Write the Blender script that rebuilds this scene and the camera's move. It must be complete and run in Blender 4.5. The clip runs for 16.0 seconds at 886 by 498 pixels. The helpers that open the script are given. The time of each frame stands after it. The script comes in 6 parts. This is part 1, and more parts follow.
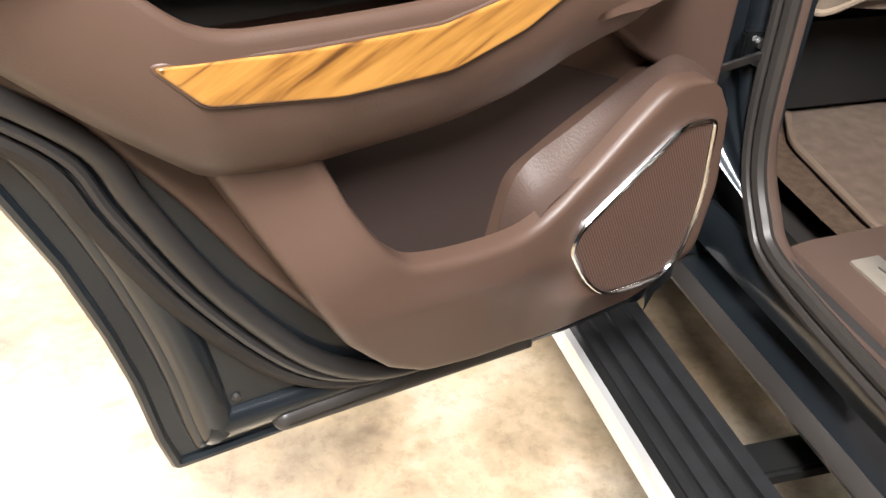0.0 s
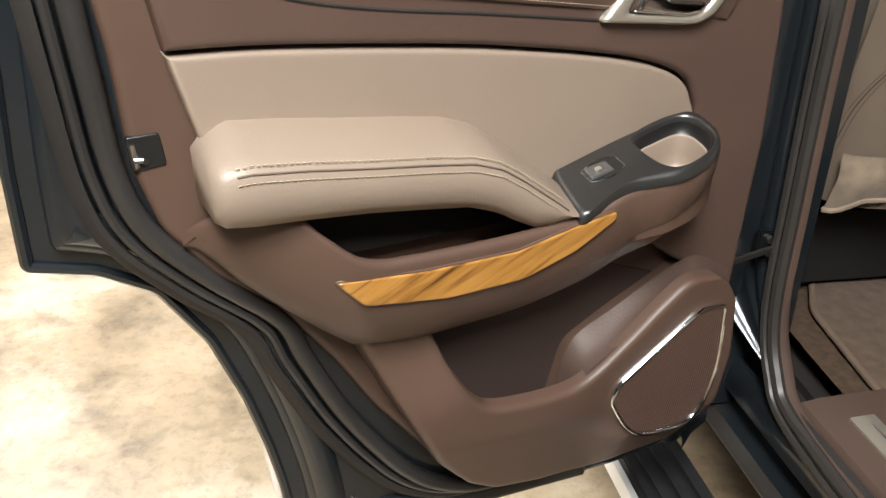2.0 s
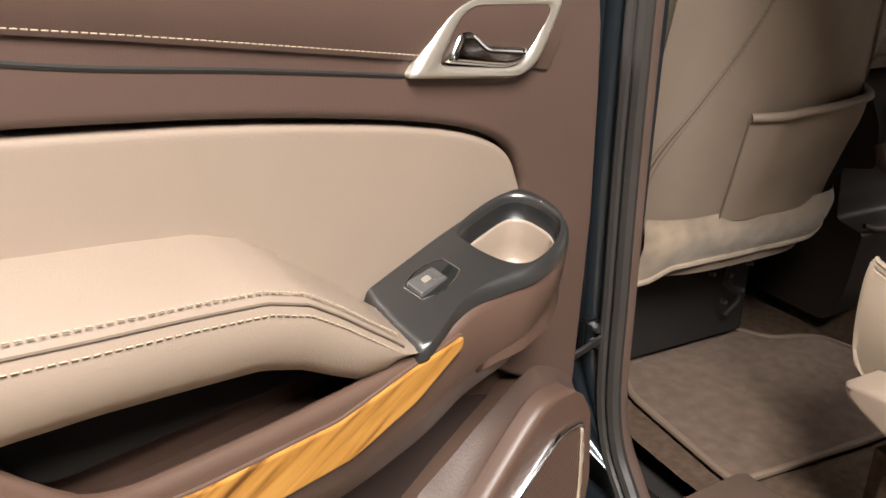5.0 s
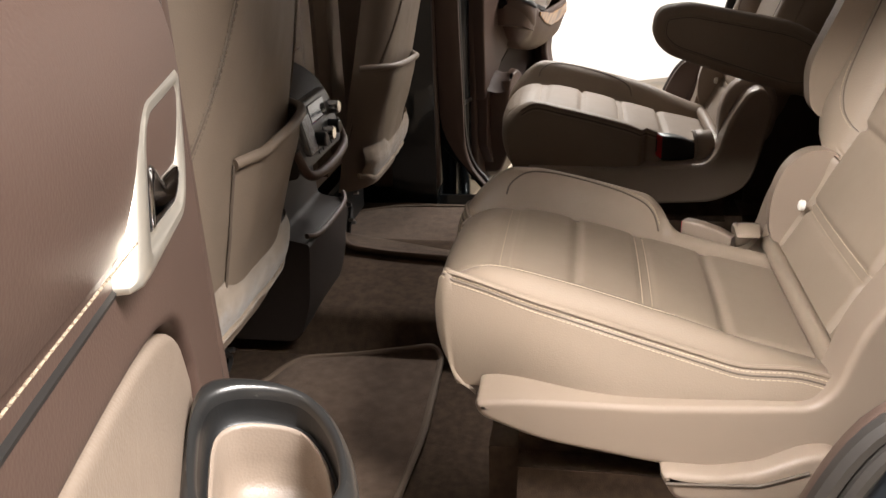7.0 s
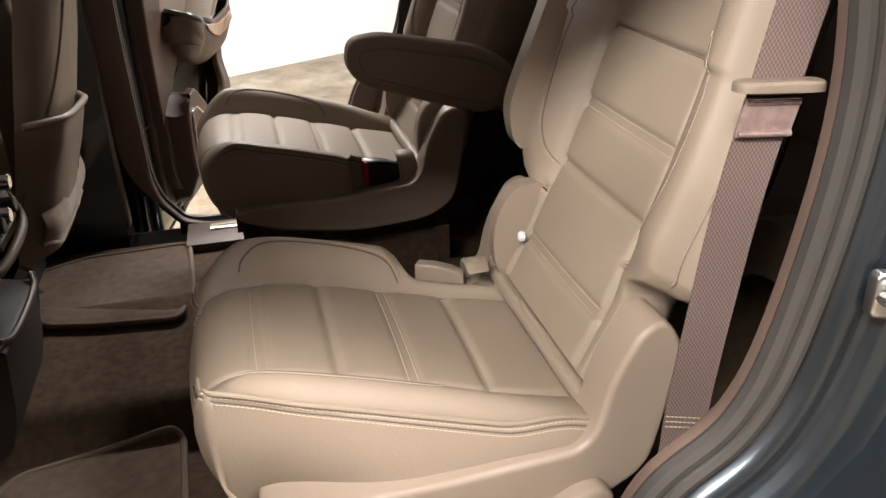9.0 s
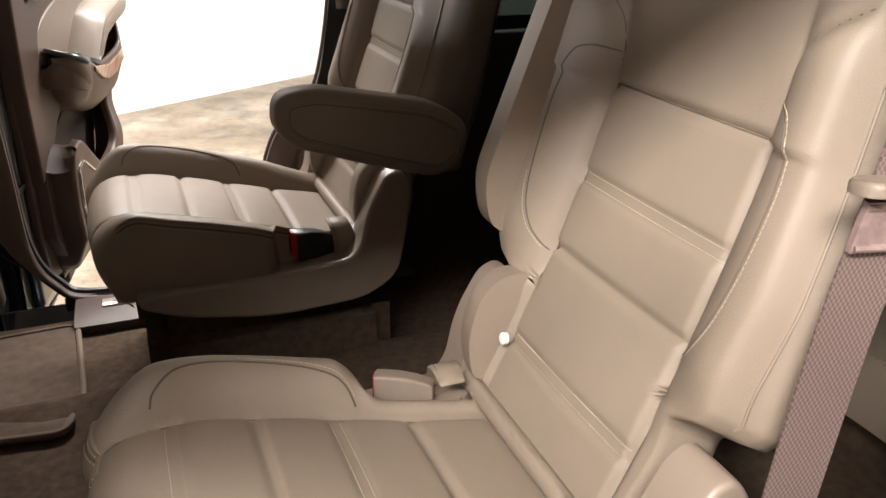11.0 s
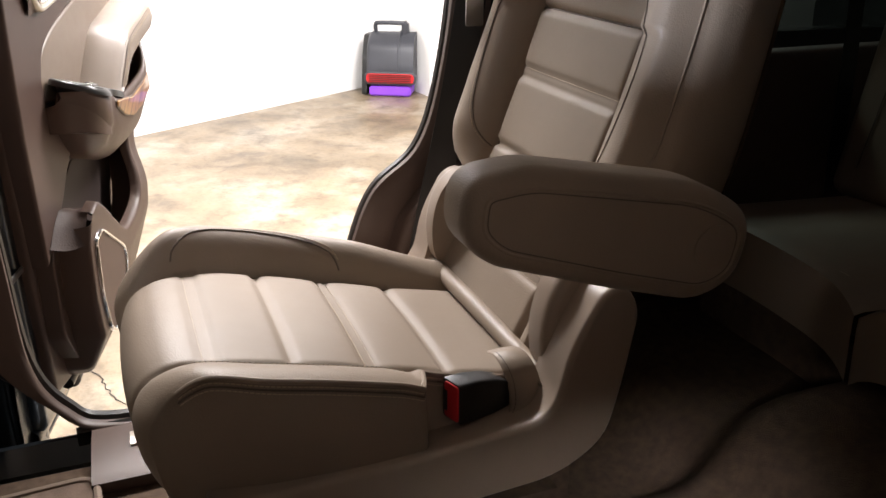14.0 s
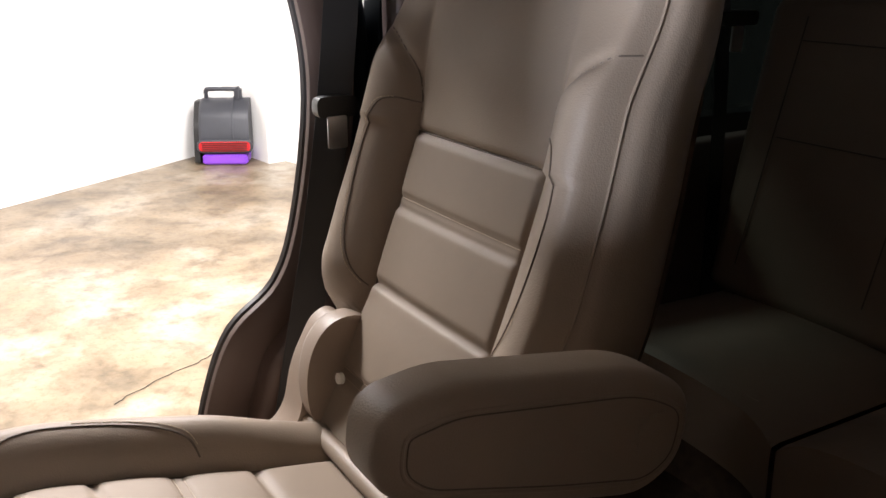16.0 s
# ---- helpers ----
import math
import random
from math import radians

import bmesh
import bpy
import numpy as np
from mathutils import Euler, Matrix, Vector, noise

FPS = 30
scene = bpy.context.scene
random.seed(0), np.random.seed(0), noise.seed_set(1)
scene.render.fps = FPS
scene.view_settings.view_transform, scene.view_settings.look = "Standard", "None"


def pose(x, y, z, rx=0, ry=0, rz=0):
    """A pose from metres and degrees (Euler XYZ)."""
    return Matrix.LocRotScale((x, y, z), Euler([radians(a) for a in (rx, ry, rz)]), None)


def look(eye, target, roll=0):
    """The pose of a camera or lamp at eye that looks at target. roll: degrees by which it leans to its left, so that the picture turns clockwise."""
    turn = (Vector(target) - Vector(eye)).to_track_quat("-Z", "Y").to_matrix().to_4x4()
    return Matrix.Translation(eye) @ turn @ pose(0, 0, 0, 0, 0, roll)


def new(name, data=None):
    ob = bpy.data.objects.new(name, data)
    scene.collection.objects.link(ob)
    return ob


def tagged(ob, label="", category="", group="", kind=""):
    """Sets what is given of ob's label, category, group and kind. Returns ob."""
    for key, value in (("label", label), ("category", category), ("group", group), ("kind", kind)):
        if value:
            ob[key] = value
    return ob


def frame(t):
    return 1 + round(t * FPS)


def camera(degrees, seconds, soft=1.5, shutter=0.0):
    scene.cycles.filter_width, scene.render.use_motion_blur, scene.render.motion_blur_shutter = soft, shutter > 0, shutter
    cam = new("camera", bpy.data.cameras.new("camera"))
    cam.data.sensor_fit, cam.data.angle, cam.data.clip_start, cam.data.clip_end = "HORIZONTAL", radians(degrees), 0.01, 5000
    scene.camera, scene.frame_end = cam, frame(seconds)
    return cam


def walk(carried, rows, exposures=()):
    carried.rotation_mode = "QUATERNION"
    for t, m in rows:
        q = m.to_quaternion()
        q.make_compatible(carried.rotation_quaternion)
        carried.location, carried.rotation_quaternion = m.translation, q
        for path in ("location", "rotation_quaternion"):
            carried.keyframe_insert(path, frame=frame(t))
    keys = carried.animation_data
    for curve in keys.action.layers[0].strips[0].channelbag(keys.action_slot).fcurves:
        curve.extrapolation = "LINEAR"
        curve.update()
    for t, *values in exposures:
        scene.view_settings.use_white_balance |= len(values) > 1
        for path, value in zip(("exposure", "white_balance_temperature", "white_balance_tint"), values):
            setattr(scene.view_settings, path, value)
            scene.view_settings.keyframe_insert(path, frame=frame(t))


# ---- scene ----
cam = camera(55.4, 16.0)
METRES, EYE, TILT, LEAN, TURN = 2.2, 1.45, -37.0, 0.0, 0.0
PATH = [
    (0, (-1.525, -0.445, 1.31), (-1.132, 1.106, 0.111), 1.2),
    (0.5, (-1.548, -0.528, 1.375), (-1.225, 1.062, 0.205), 0.9),
    (1, (-1.589, -0.616, 1.458), (-1.326, 1.031, 0.355), 0.6),
    (1.5, (-1.603, -0.661, 1.498), (-1.366, 1.037, 0.467), 0.2),
    (2, (-1.577, -0.671, 1.531), (-1.338, 1.061, 0.561), 0.2),
    (2.5, (-1.551, -0.672, 1.541), (-1.304, 1.103, 0.653), 0.1),
    (3, (-1.548, -0.683, 1.553), (-1.286, 1.129, 0.747), 0.0),
    (5.5, (-1.566, -0.228, 1.402), (-0.422, 1.229, 0.647), 0.9),
    (6, (-1.541, -0.094, 1.395), (-0.104, 1.077, 0.644), 0.4),
    (6.5, (-1.566, 0.029, 1.401), (0.13, 0.792, 0.665), -1.5),
    (7, (-1.536, 0.089, 1.428), (0.286, 0.402, 0.664), -1.8),
    (7.5, (-1.508, 0.12, 1.451), (0.325, 0.108, 0.652), -2.0),
    (8, (-1.486, 0.16, 1.471), (0.321, -0.059, 0.643), -1.9),
    (8.5, (-1.465, 0.165, 1.507), (0.315, -0.176, 0.662), -1.7),
    (9, (-1.436, 0.163, 1.545), (0.323, -0.258, 0.692), -1.7),
    (11.5, (-1.014, 0.183, 1.513), (0.698, -0.5, 0.737), 0.3),
    (12, (-0.856, 0.195, 1.475), (0.857, -0.493, 0.705), 0.2),
    (12.5, (-0.747, 0.222, 1.445), (0.966, -0.471, 0.68), 0.2),
    (13, (-0.651, 0.23, 1.452), (1.071, -0.437, 0.683), 0.3),
    (13.5, (-0.579, 0.242, 1.449), (1.145, -0.425, 0.685), 0.3),
    (14, (-0.507, 0.235, 1.456), (1.214, -0.443, 0.696), 0.4),
    (14.5, (-0.425, 0.229, 1.458), (1.283, -0.487, 0.703), 0.5),
    (15, (-0.359, 0.222, 1.463), (1.32, -0.565, 0.713), 0.5),
    (15.5, (-0.321, 0.206, 1.495), (1.313, -0.688, 0.768), 0.7),
    (16, (-0.307, 0.196, 1.531), (1.281, -0.828, 0.877), 0.4),
]
walk(cam, [(t, look(eye, target, roll)) for t, eye, target, roll in PATH], [(0.0, 0.18, 6350, 12), (0.5, -0.05, 6350, 12), (1.0, -0.35, 6350, 11), (1.5, -0.55, 6400, 9), (3.0, -0.33, 6350, 8), (5.5, 0.0, 6650, 13), (6.5, 0.04, 6600, 13), (9.0, 0.03, 6600, 12), (11.5, 0.38, 6500, 13), (13.5, 0.55, 6400, 14), (16.0, 0.5, 6400, 15)])

# lamps: x, y, watts, colour
LAMP_COLOR = (1.0, 0.975, 0.935)
COOL_COLOR = (0.84, 0.92, 1.0)
LAMPS = [(-1.75, -1.5, 310, LAMP_COLOR), (-2.5, 1.45, 400, LAMP_COLOR), (2.7, -1.9, 220, LAMP_COLOR), (2.7, 0.2, 200, LAMP_COLOR), (-3.6, 3.2, 260, LAMP_COLOR)]
# unseen fill light added on a stand ahead of the car, turned towards the windscreen: x, y, z, watts, spread
FILL_LIGHT = (-0.75, 9.9, 0.75, 105, 34)

# ---- light ----
world = bpy.data.worlds.new("world")
scene.world = world
world.use_nodes = True
world.node_tree.nodes["Background"].inputs[0].default_value = (0.75, 0.8, 0.9, 1)
world.node_tree.nodes["Background"].inputs[1].default_value = 0.02


# ---- materials ----
def mat(name, base, rough=0.5, metal=0.0, grain=0.0, scale=400.0, vary=0.12, vary_scale=6.0, coat=0.0, kind="noise", sheen=0.0, spec=0.5, crease=0.0):
    m = bpy.data.materials.new(name)
    m.use_nodes = True
    nt = m.node_tree
    p = nt.nodes["Principled BSDF"]
    p.inputs["Roughness"].default_value = rough
    p.inputs["Metallic"].default_value = metal
    p.inputs["Coat Weight"].default_value = coat
    p.inputs["Coat Roughness"].default_value = 0.05
    p.inputs["Sheen Weight"].default_value = sheen
    p.inputs["Specular IOR Level"].default_value = spec
    tc = nt.nodes.new("ShaderNodeTexCoord")
    n1 = nt.nodes.new("ShaderNodeTexNoise")
    n1.inputs["Scale"].default_value = vary_scale
    n1.inputs["Detail"].default_value = 5
    nt.links.new(tc.outputs["Object"], n1.inputs["Vector"])
    ramp = nt.nodes.new("ShaderNodeValToRGB")
    lo = tuple(c * (1 - vary) for c in base)
    hi = tuple(min(1, c * (1 + vary)) for c in base)
    ramp.color_ramp.elements[0].position, ramp.color_ramp.elements[1].position = 0.3, 0.7
    ramp.color_ramp.elements[0].color, ramp.color_ramp.elements[1].color = (*lo, 1), (*hi, 1)
    nt.links.new(n1.outputs["Fac"], ramp.inputs["Fac"])
    nt.links.new(ramp.outputs["Color"], p.inputs["Base Color"])
    if grain:
        if kind == "voronoi":
            n2 = nt.nodes.new("ShaderNodeTexVoronoi")
            n2.inputs["Scale"].default_value = scale
            out = n2.outputs["Distance"]
        else:
            n2 = nt.nodes.new("ShaderNodeTexNoise")
            n2.inputs["Scale"].default_value = scale
            n2.inputs["Detail"].default_value = 3
            out = n2.outputs["Fac"]
        nt.links.new(tc.outputs["Object"], n2.inputs["Vector"])
        b = nt.nodes.new("ShaderNodeBump")
        b.inputs["Strength"].default_value = grain
        b.inputs["Distance"].default_value = 0.001
        nt.links.new(out, b.inputs["Height"])
        last = b
        if crease:
            n3 = nt.nodes.new("ShaderNodeTexNoise")
            n3.inputs["Scale"].default_value, n3.inputs["Detail"].default_value, n3.inputs["Distortion"].default_value = 26, 5, 1.4
            nt.links.new(tc.outputs["Object"], n3.inputs["Vector"])
            b3 = nt.nodes.new("ShaderNodeBump")
            b3.inputs["Strength"].default_value, b3.inputs["Distance"].default_value = crease, 0.006
            nt.links.new(n3.outputs["Fac"], b3.inputs["Height"])
            nt.links.new(b.outputs["Normal"], b3.inputs["Normal"])
            last = b3
            gloss = nt.nodes.new("ShaderNodeMapRange")
            gloss.inputs["To Min"].default_value, gloss.inputs["To Max"].default_value = rough - 0.07, rough + 0.07
            nt.links.new(n3.outputs["Fac"], gloss.inputs["Value"])
            nt.links.new(gloss.outputs["Result"], p.inputs["Roughness"])
        nt.links.new(last.outputs["Normal"], p.inputs["Normal"])
    return m


LEATHER = mat("leather_taupe", (0.240, 0.186, 0.140), 0.5, spec=0.4, grain=0.2, scale=520, kind="voronoi", vary=0.07, crease=0.045)
# the leather taupe at about four fifths, for front seat backs and belt slider
SEATBACK = mat("seat_back_darker_taupe", (0.19, 0.146, 0.11), 0.48, grain=0.2, scale=520, kind="voronoi", vary=0.08, crease=0.08)
LEATHER_IN = mat("leather_perforated", (0.232, 0.18, 0.135), 0.56, spec=0.4, grain=0.12, scale=900, kind="noise", vary=0.07, crease=0.045)
TAN = mat("door_tan_vinyl", (0.28, 0.218, 0.17), 0.42, grain=0.16, scale=520, kind="voronoi", vary=0.04, crease=0.03)
COCOA = mat("cocoa_plastic", (0.094, 0.056, 0.0405), 0.45, grain=0.13, scale=600, kind="voronoi", vary=0.08)
POD = mat("cocoa_grained", (0.08, 0.05, 0.039), 0.55, grain=0.25, scale=330, kind="voronoi", vary=0.08)
# cocoa darkened to carry the shade inside the door's map pocket
POCKET_SHADE = mat("pocket_shade_brown", (0.05, 0.033, 0.028), 0.6, grain=0.15, scale=600, kind="voronoi", vary=0.1)
COCOA_SOFT = mat("cocoa_soft", (0.095, 0.058, 0.045), 0.47, grain=0.11, scale=500, kind="voronoi", vary=0.08)
BEIGE_PLASTIC = mat("beige_plastic", (0.26, 0.2, 0.155), 0.4, grain=0.08, scale=700, kind="voronoi", vary=0.05)
TRIM_BROWN = mat("pillar_trim_brown", (0.085, 0.055, 0.043), 0.5, grain=0.12, scale=600, kind="voronoi")
CARPET = mat("carpet_brown", (0.078, 0.053, 0.037), 0.95, grain=1.0, scale=480, vary=0.22, vary_scale=60, spec=0.1)
MATCLOTH = mat("mat_carpet", (0.108, 0.073, 0.052), 0.95, grain=1.0, scale=420, vary=0.22, vary_scale=45, spec=0.1, sheen=0.15)
CARPET_PALE = mat("carpet_pale", (0.25, 0.19, 0.135), 0.95, grain=1.0, scale=600, vary=0.25, vary_scale=30, sheen=0.3)
BINDING = mat("mat_binding", (0.15, 0.105, 0.074), 0.8, grain=0.5, scale=900)
RUBBER = mat("rubber_black", (0.03, 0.028, 0.027), 0.36, vary=0.2)
RUBBER_SOFT = mat("rubber_grey_brown", (0.036, 0.032, 0.029), 0.42, vary=0.15)
BLACKPL = mat("black_plastic", (0.012, 0.012, 0.012), 0.4, grain=0.1, scale=500, vary=0.2)
DARKTRIM = mat("window_trim_grey_brown", (0.085, 0.07, 0.058), 0.5, grain=0.1, scale=500)
DARKTRIM_LOW = mat("console_brown_black", (0.024, 0.017, 0.014), 0.55, grain=0.15, scale=500, vary=0.15)
# near-black for dark parts, and for shade drawn as colour on the doors
DARKVOID = mat("dark_trim_and_shade", (0.018, 0.015, 0.013), 0.7, vary=0.2)
GREY_BEZEL = mat("grey_metallic_plastic", (0.10, 0.098, 0.096), 0.3, metal=0.8, grain=0.05, scale=900, vary=0.05)
SWITCHG = mat("switch_grey", (0.2, 0.2, 0.2), 0.25, metal=0.7, vary=0.05)
CHROME = mat("chrome", (0.75, 0.75, 0.76), 0.07, metal=1.0, vary=0.03)
SATIN = mat("satin_silver", (0.62, 0.57, 0.49), 0.34, metal=0.75, vary=0.04)
STEEL = mat("steel", (0.5, 0.5, 0.5), 0.3, metal=1.0, vary=0.1)
ALU = mat("bright_aluminium", (0.85, 0.85, 0.85), 0.3, metal=0.6, vary=0.04)
THREAD = mat("cream_thread", (0.40, 0.32, 0.23), 0.7, vary=0.1)
TANSEAM = mat("tan_seam", (0.15, 0.115, 0.085), 0.7, vary=0.1)
SEAM = mat("seam_shadow", (0.10, 0.075, 0.056), 0.7, vary=0.1)
RED = mat("red_plastic", (0.55, 0.015, 0.02), 0.35, vary=0.05)
WHITEPL = mat("white_plastic", (0.8, 0.78, 0.72), 0.4, vary=0.03)
GLASSY = mat("smoked_glass", (0.01, 0.012, 0.012), 0.04, vary=0.1, coat=1.0)
def tinted(name, tint, gloss=0.06):
    m = bpy.data.materials.new(name)
    m.use_nodes = True
    nt = m.node_tree
    nt.nodes.remove(nt.nodes["Principled BSDF"])
    t, g, x = nt.nodes.new("ShaderNodeBsdfTransparent"), nt.nodes.new("ShaderNodeBsdfGlossy"), nt.nodes.new("ShaderNodeMixShader")
    t.inputs["Color"].default_value = (*tint, 1)
    g.inputs["Roughness"].default_value = 0.03
    x.inputs["Fac"].default_value = gloss
    nt.links.new(t.outputs[0], x.inputs[1])
    nt.links.new(g.outputs[0], x.inputs[2])
    nt.links.new(x.outputs[0], nt.nodes["Material Output"].inputs["Surface"])
    return m


PRIVACY = tinted("privacy_glass", (0.16, 0.18, 0.17))
CLEARISH = tinted("window_glass", (0.72, 0.8, 0.74))
WINDSCREEN = tinted("laminated_glass", (0.88, 0.88, 0.90))
FRONTGLASS = tinted("tinted_front_glass", (0.25, 0.28, 0.26))
HEADLINER = mat("headliner_beige", (0.33, 0.28, 0.22), 0.95, grain=0.3, scale=500)
STEP = mat("ribbed_step_rubber", (0.018, 0.0185, 0.02), 0.5, grain=0.5, scale=500, vary=0.25, vary_scale=30)
WALLW = mat("white_painted_wall", (0.85, 0.84, 0.82), 0.6, grain=0.1, scale=60, vary=0.02, vary_scale=1.2)
# unseen ceiling and side walls, greyed down to weaken bounced light
CEIL = mat("bounce_cut_ceiling_grey", (0.28, 0.27, 0.265), 0.8, vary=0.05)
WALLG = mat("bounce_cut_wall_grey", (0.09, 0.09, 0.09), 0.6, grain=0.1, scale=60, vary=0.04, vary_scale=1.2)
PURPLE = mat("purple_plastic", (0.22, 0.06, 0.55), 0.35, vary=0.1)
BLOWERG = mat("charcoal_plastic", (0.035, 0.037, 0.045), 0.45, grain=0.1, scale=300, vary=0.15)
WHITEPAINT = mat("white_car_paint", (0.8, 0.8, 0.8), 0.25, coat=1.0, vary=0.01)
TYRE = mat("tyre_rubber", (0.02, 0.02, 0.02), 0.8, grain=0.4, scale=150)


def paint(name, base):
    m = mat(name, base, 0.3, metal=0.55, coat=1.0, vary=0.1, vary_scale=3, spec=0.5)
    nt = m.node_tree
    p = nt.nodes["Principled BSDF"]
    v = nt.nodes.new("ShaderNodeTexVoronoi")
    v.inputs["Scale"].default_value = 2500
    b = nt.nodes.new("ShaderNodeBump")
    b.inputs["Strength"].default_value = 0.05
    b.inputs["Distance"].default_value = 0.0003
    tc = nt.nodes.new("ShaderNodeTexCoord")
    nt.links.new(tc.outputs["Object"], v.inputs["Vector"])
    nt.links.new(v.outputs["Distance"], b.inputs["Height"])
    wave = nt.nodes.new("ShaderNodeTexNoise")
    wave.inputs["Scale"].default_value, wave.inputs["Detail"].default_value = 7, 1
    nt.links.new(tc.outputs["Object"], wave.inputs["Vector"])
    press = nt.nodes.new("ShaderNodeBump")
    press.inputs["Strength"].default_value, press.inputs["Distance"].default_value = 0.22, 0.02
    nt.links.new(wave.outputs["Fac"], press.inputs["Height"])
    nt.links.new(b.outputs["Normal"], press.inputs["Normal"])
    nt.links.new(press.outputs["Normal"], p.inputs["Normal"])
    nt.links.new(press.outputs["Normal"], p.inputs["Coat Normal"])
    return m


PAINT = paint("slate_blue_metallic", (0.024, 0.031, 0.038))
PAINT_IN = paint("slate_blue_jamb", (0.013, 0.014, 0.015))


def concrete():
    m = bpy.data.materials.new("polished_concrete")
    m.use_nodes = True
    nt = m.node_tree
    p = nt.nodes["Principled BSDF"]
    tc = nt.nodes.new("ShaderNodeTexCoord")

    def noise_tex(scale, detail, rough=0.6, dist=0.0):
        n = nt.nodes.new("ShaderNodeTexNoise")
        n.inputs["Scale"].default_value = scale
        n.inputs["Detail"].default_value = detail
        n.inputs["Roughness"].default_value = rough
        n.inputs["Distortion"].default_value = dist
        nt.links.new(tc.outputs["Object"], n.inputs["Vector"])
        return n.outputs["Fac"]

    def ramp(fac, stops):
        r = nt.nodes.new("ShaderNodeValToRGB")
        while len(r.color_ramp.elements) < len(stops):
            r.color_ramp.elements.new(0.5)
        for e, (pos, col) in zip(r.color_ramp.elements, stops):
            e.position, e.color = pos, (*col, 1)
        nt.links.new(fac, r.inputs["Fac"])
        return r.outputs["Color"]

    def mix(kind, fac, a, b):
        x = nt.nodes.new("ShaderNodeMix")
        x.data_type, x.blend_type = "RGBA", kind
        x.inputs["Factor"].default_value = fac
        nt.links.new(a, x.inputs["A"])
        nt.links.new(b, x.inputs["B"])
        return x.outputs["Result"]

    base = ramp(noise_tex(1.7, 7, 0.6, 0.2), [(0.3, (0.12, 0.094, 0.063)), (0.42, (0.21, 0.163, 0.108)), (0.52, (0.255, 0.203, 0.14)), (0.6, (0.315, 0.274, 0.216)), (0.72, (0.39, 0.34, 0.268))])
    blot = ramp(noise_tex(5.5, 7, 0.62, 0.25), [(0.34, (0.45, 0.41, 0.36)), (0.45, (0.82, 0.77, 0.70)), (0.52, (1.0, 0.97, 0.93)), (0.66, (1.12, 1.04, 0.93))])
    speck = ramp(noise_tex(28, 6, 0.75), [(0.38, (0.72, 0.68, 0.62)), (0.5, (1, 1, 1))])
    stain = ramp(noise_tex(0.9, 5, 0.6, 1.0), [(0.34, (0.66, 0.66, 0.67)), (0.44, (0.86, 0.86, 0.86)), (0.54, (1, 1, 1))])
    col = mix("MULTIPLY", 0.85, mix("MULTIPLY", 0.7, mix("MULTIPLY", 0.8, base, blot), speck), stain)
    nt.links.new(col, p.inputs["Base Color"])
    rr = nt.nodes.new("ShaderNodeMapRange")
    rr.inputs["To Min"].default_value, rr.inputs["To Max"].default_value = 0.22, 0.5
    nt.links.new(noise_tex(4, 6), rr.inputs["Value"])
    nt.links.new(rr.outputs["Result"], p.inputs["Roughness"])
    b = nt.nodes.new("ShaderNodeBump")
    b.inputs["Strength"].default_value, b.inputs["Distance"].default_value = 0.25, 0.003
    nt.links.new(noise_tex(35, 6), b.inputs["Height"])
    nt.links.new(b.outputs["Normal"], p.inputs["Normal"])
    return m


CONCRETE = concrete()


def wood():
    m = bpy.data.materials.new("zebra_wood")
    m.use_nodes = True
    nt = m.node_tree
    p = nt.nodes["Principled BSDF"]
    p.inputs["Roughness"].default_value = 0.28
    p.inputs["Coat Weight"].default_value = 0.6
    tc = nt.nodes.new("ShaderNodeTexCoord")
    mp = nt.nodes.new("ShaderNodeMapping")
    mp.inputs["Rotation"].default_value = (0, radians(-24), 0)
    nt.links.new(tc.outputs["Object"], mp.inputs["Vector"])
    stretch = nt.nodes.new("ShaderNodeMapping")
    stretch.inputs["Scale"].default_value = (0.09, 1.0, 1.0)
    nt.links.new(mp.outputs["Vector"], stretch.inputs["Vector"])
    fine = nt.nodes.new("ShaderNodeTexNoise")
    fine.inputs["Scale"].default_value, fine.inputs["Detail"].default_value, fine.inputs["Distortion"].default_value = 130, 6, 0.4
    broad = nt.nodes.new("ShaderNodeTexNoise")
    broad.inputs["Scale"].default_value, broad.inputs["Detail"].default_value, broad.inputs["Distortion"].default_value = 40, 3, 1.6
    nt.links.new(stretch.outputs["Vector"], fine.inputs["Vector"])
    nt.links.new(stretch.outputs["Vector"], broad.inputs["Vector"])
    add = nt.nodes.new("ShaderNodeMix")
    add.data_type = "FLOAT"
    add.inputs["Factor"].default_value = 0.55
    nt.links.new(fine.outputs["Fac"], add.inputs["A"])
    nt.links.new(broad.outputs["Fac"], add.inputs["B"])
    r = nt.nodes.new("ShaderNodeValToRGB")
    for pos in (0.4, 0.6):
        r.color_ramp.elements.new(pos)
    for e, (pos, c) in zip(r.color_ramp.elements, [(0.37, (0.10, 0.042, 0.012)), (0.43, (0.25, 0.11, 0.025)), (0.49, (0.38, 0.18, 0.04)), (0.60, (0.47, 0.235, 0.056))]):
        e.position, e.color = pos, (*c, 1)
    nt.links.new(add.outputs["Result"], r.inputs["Fac"])
    nt.links.new(r.outputs["Color"], p.inputs["Base Color"])
    return m


WOOD = wood()


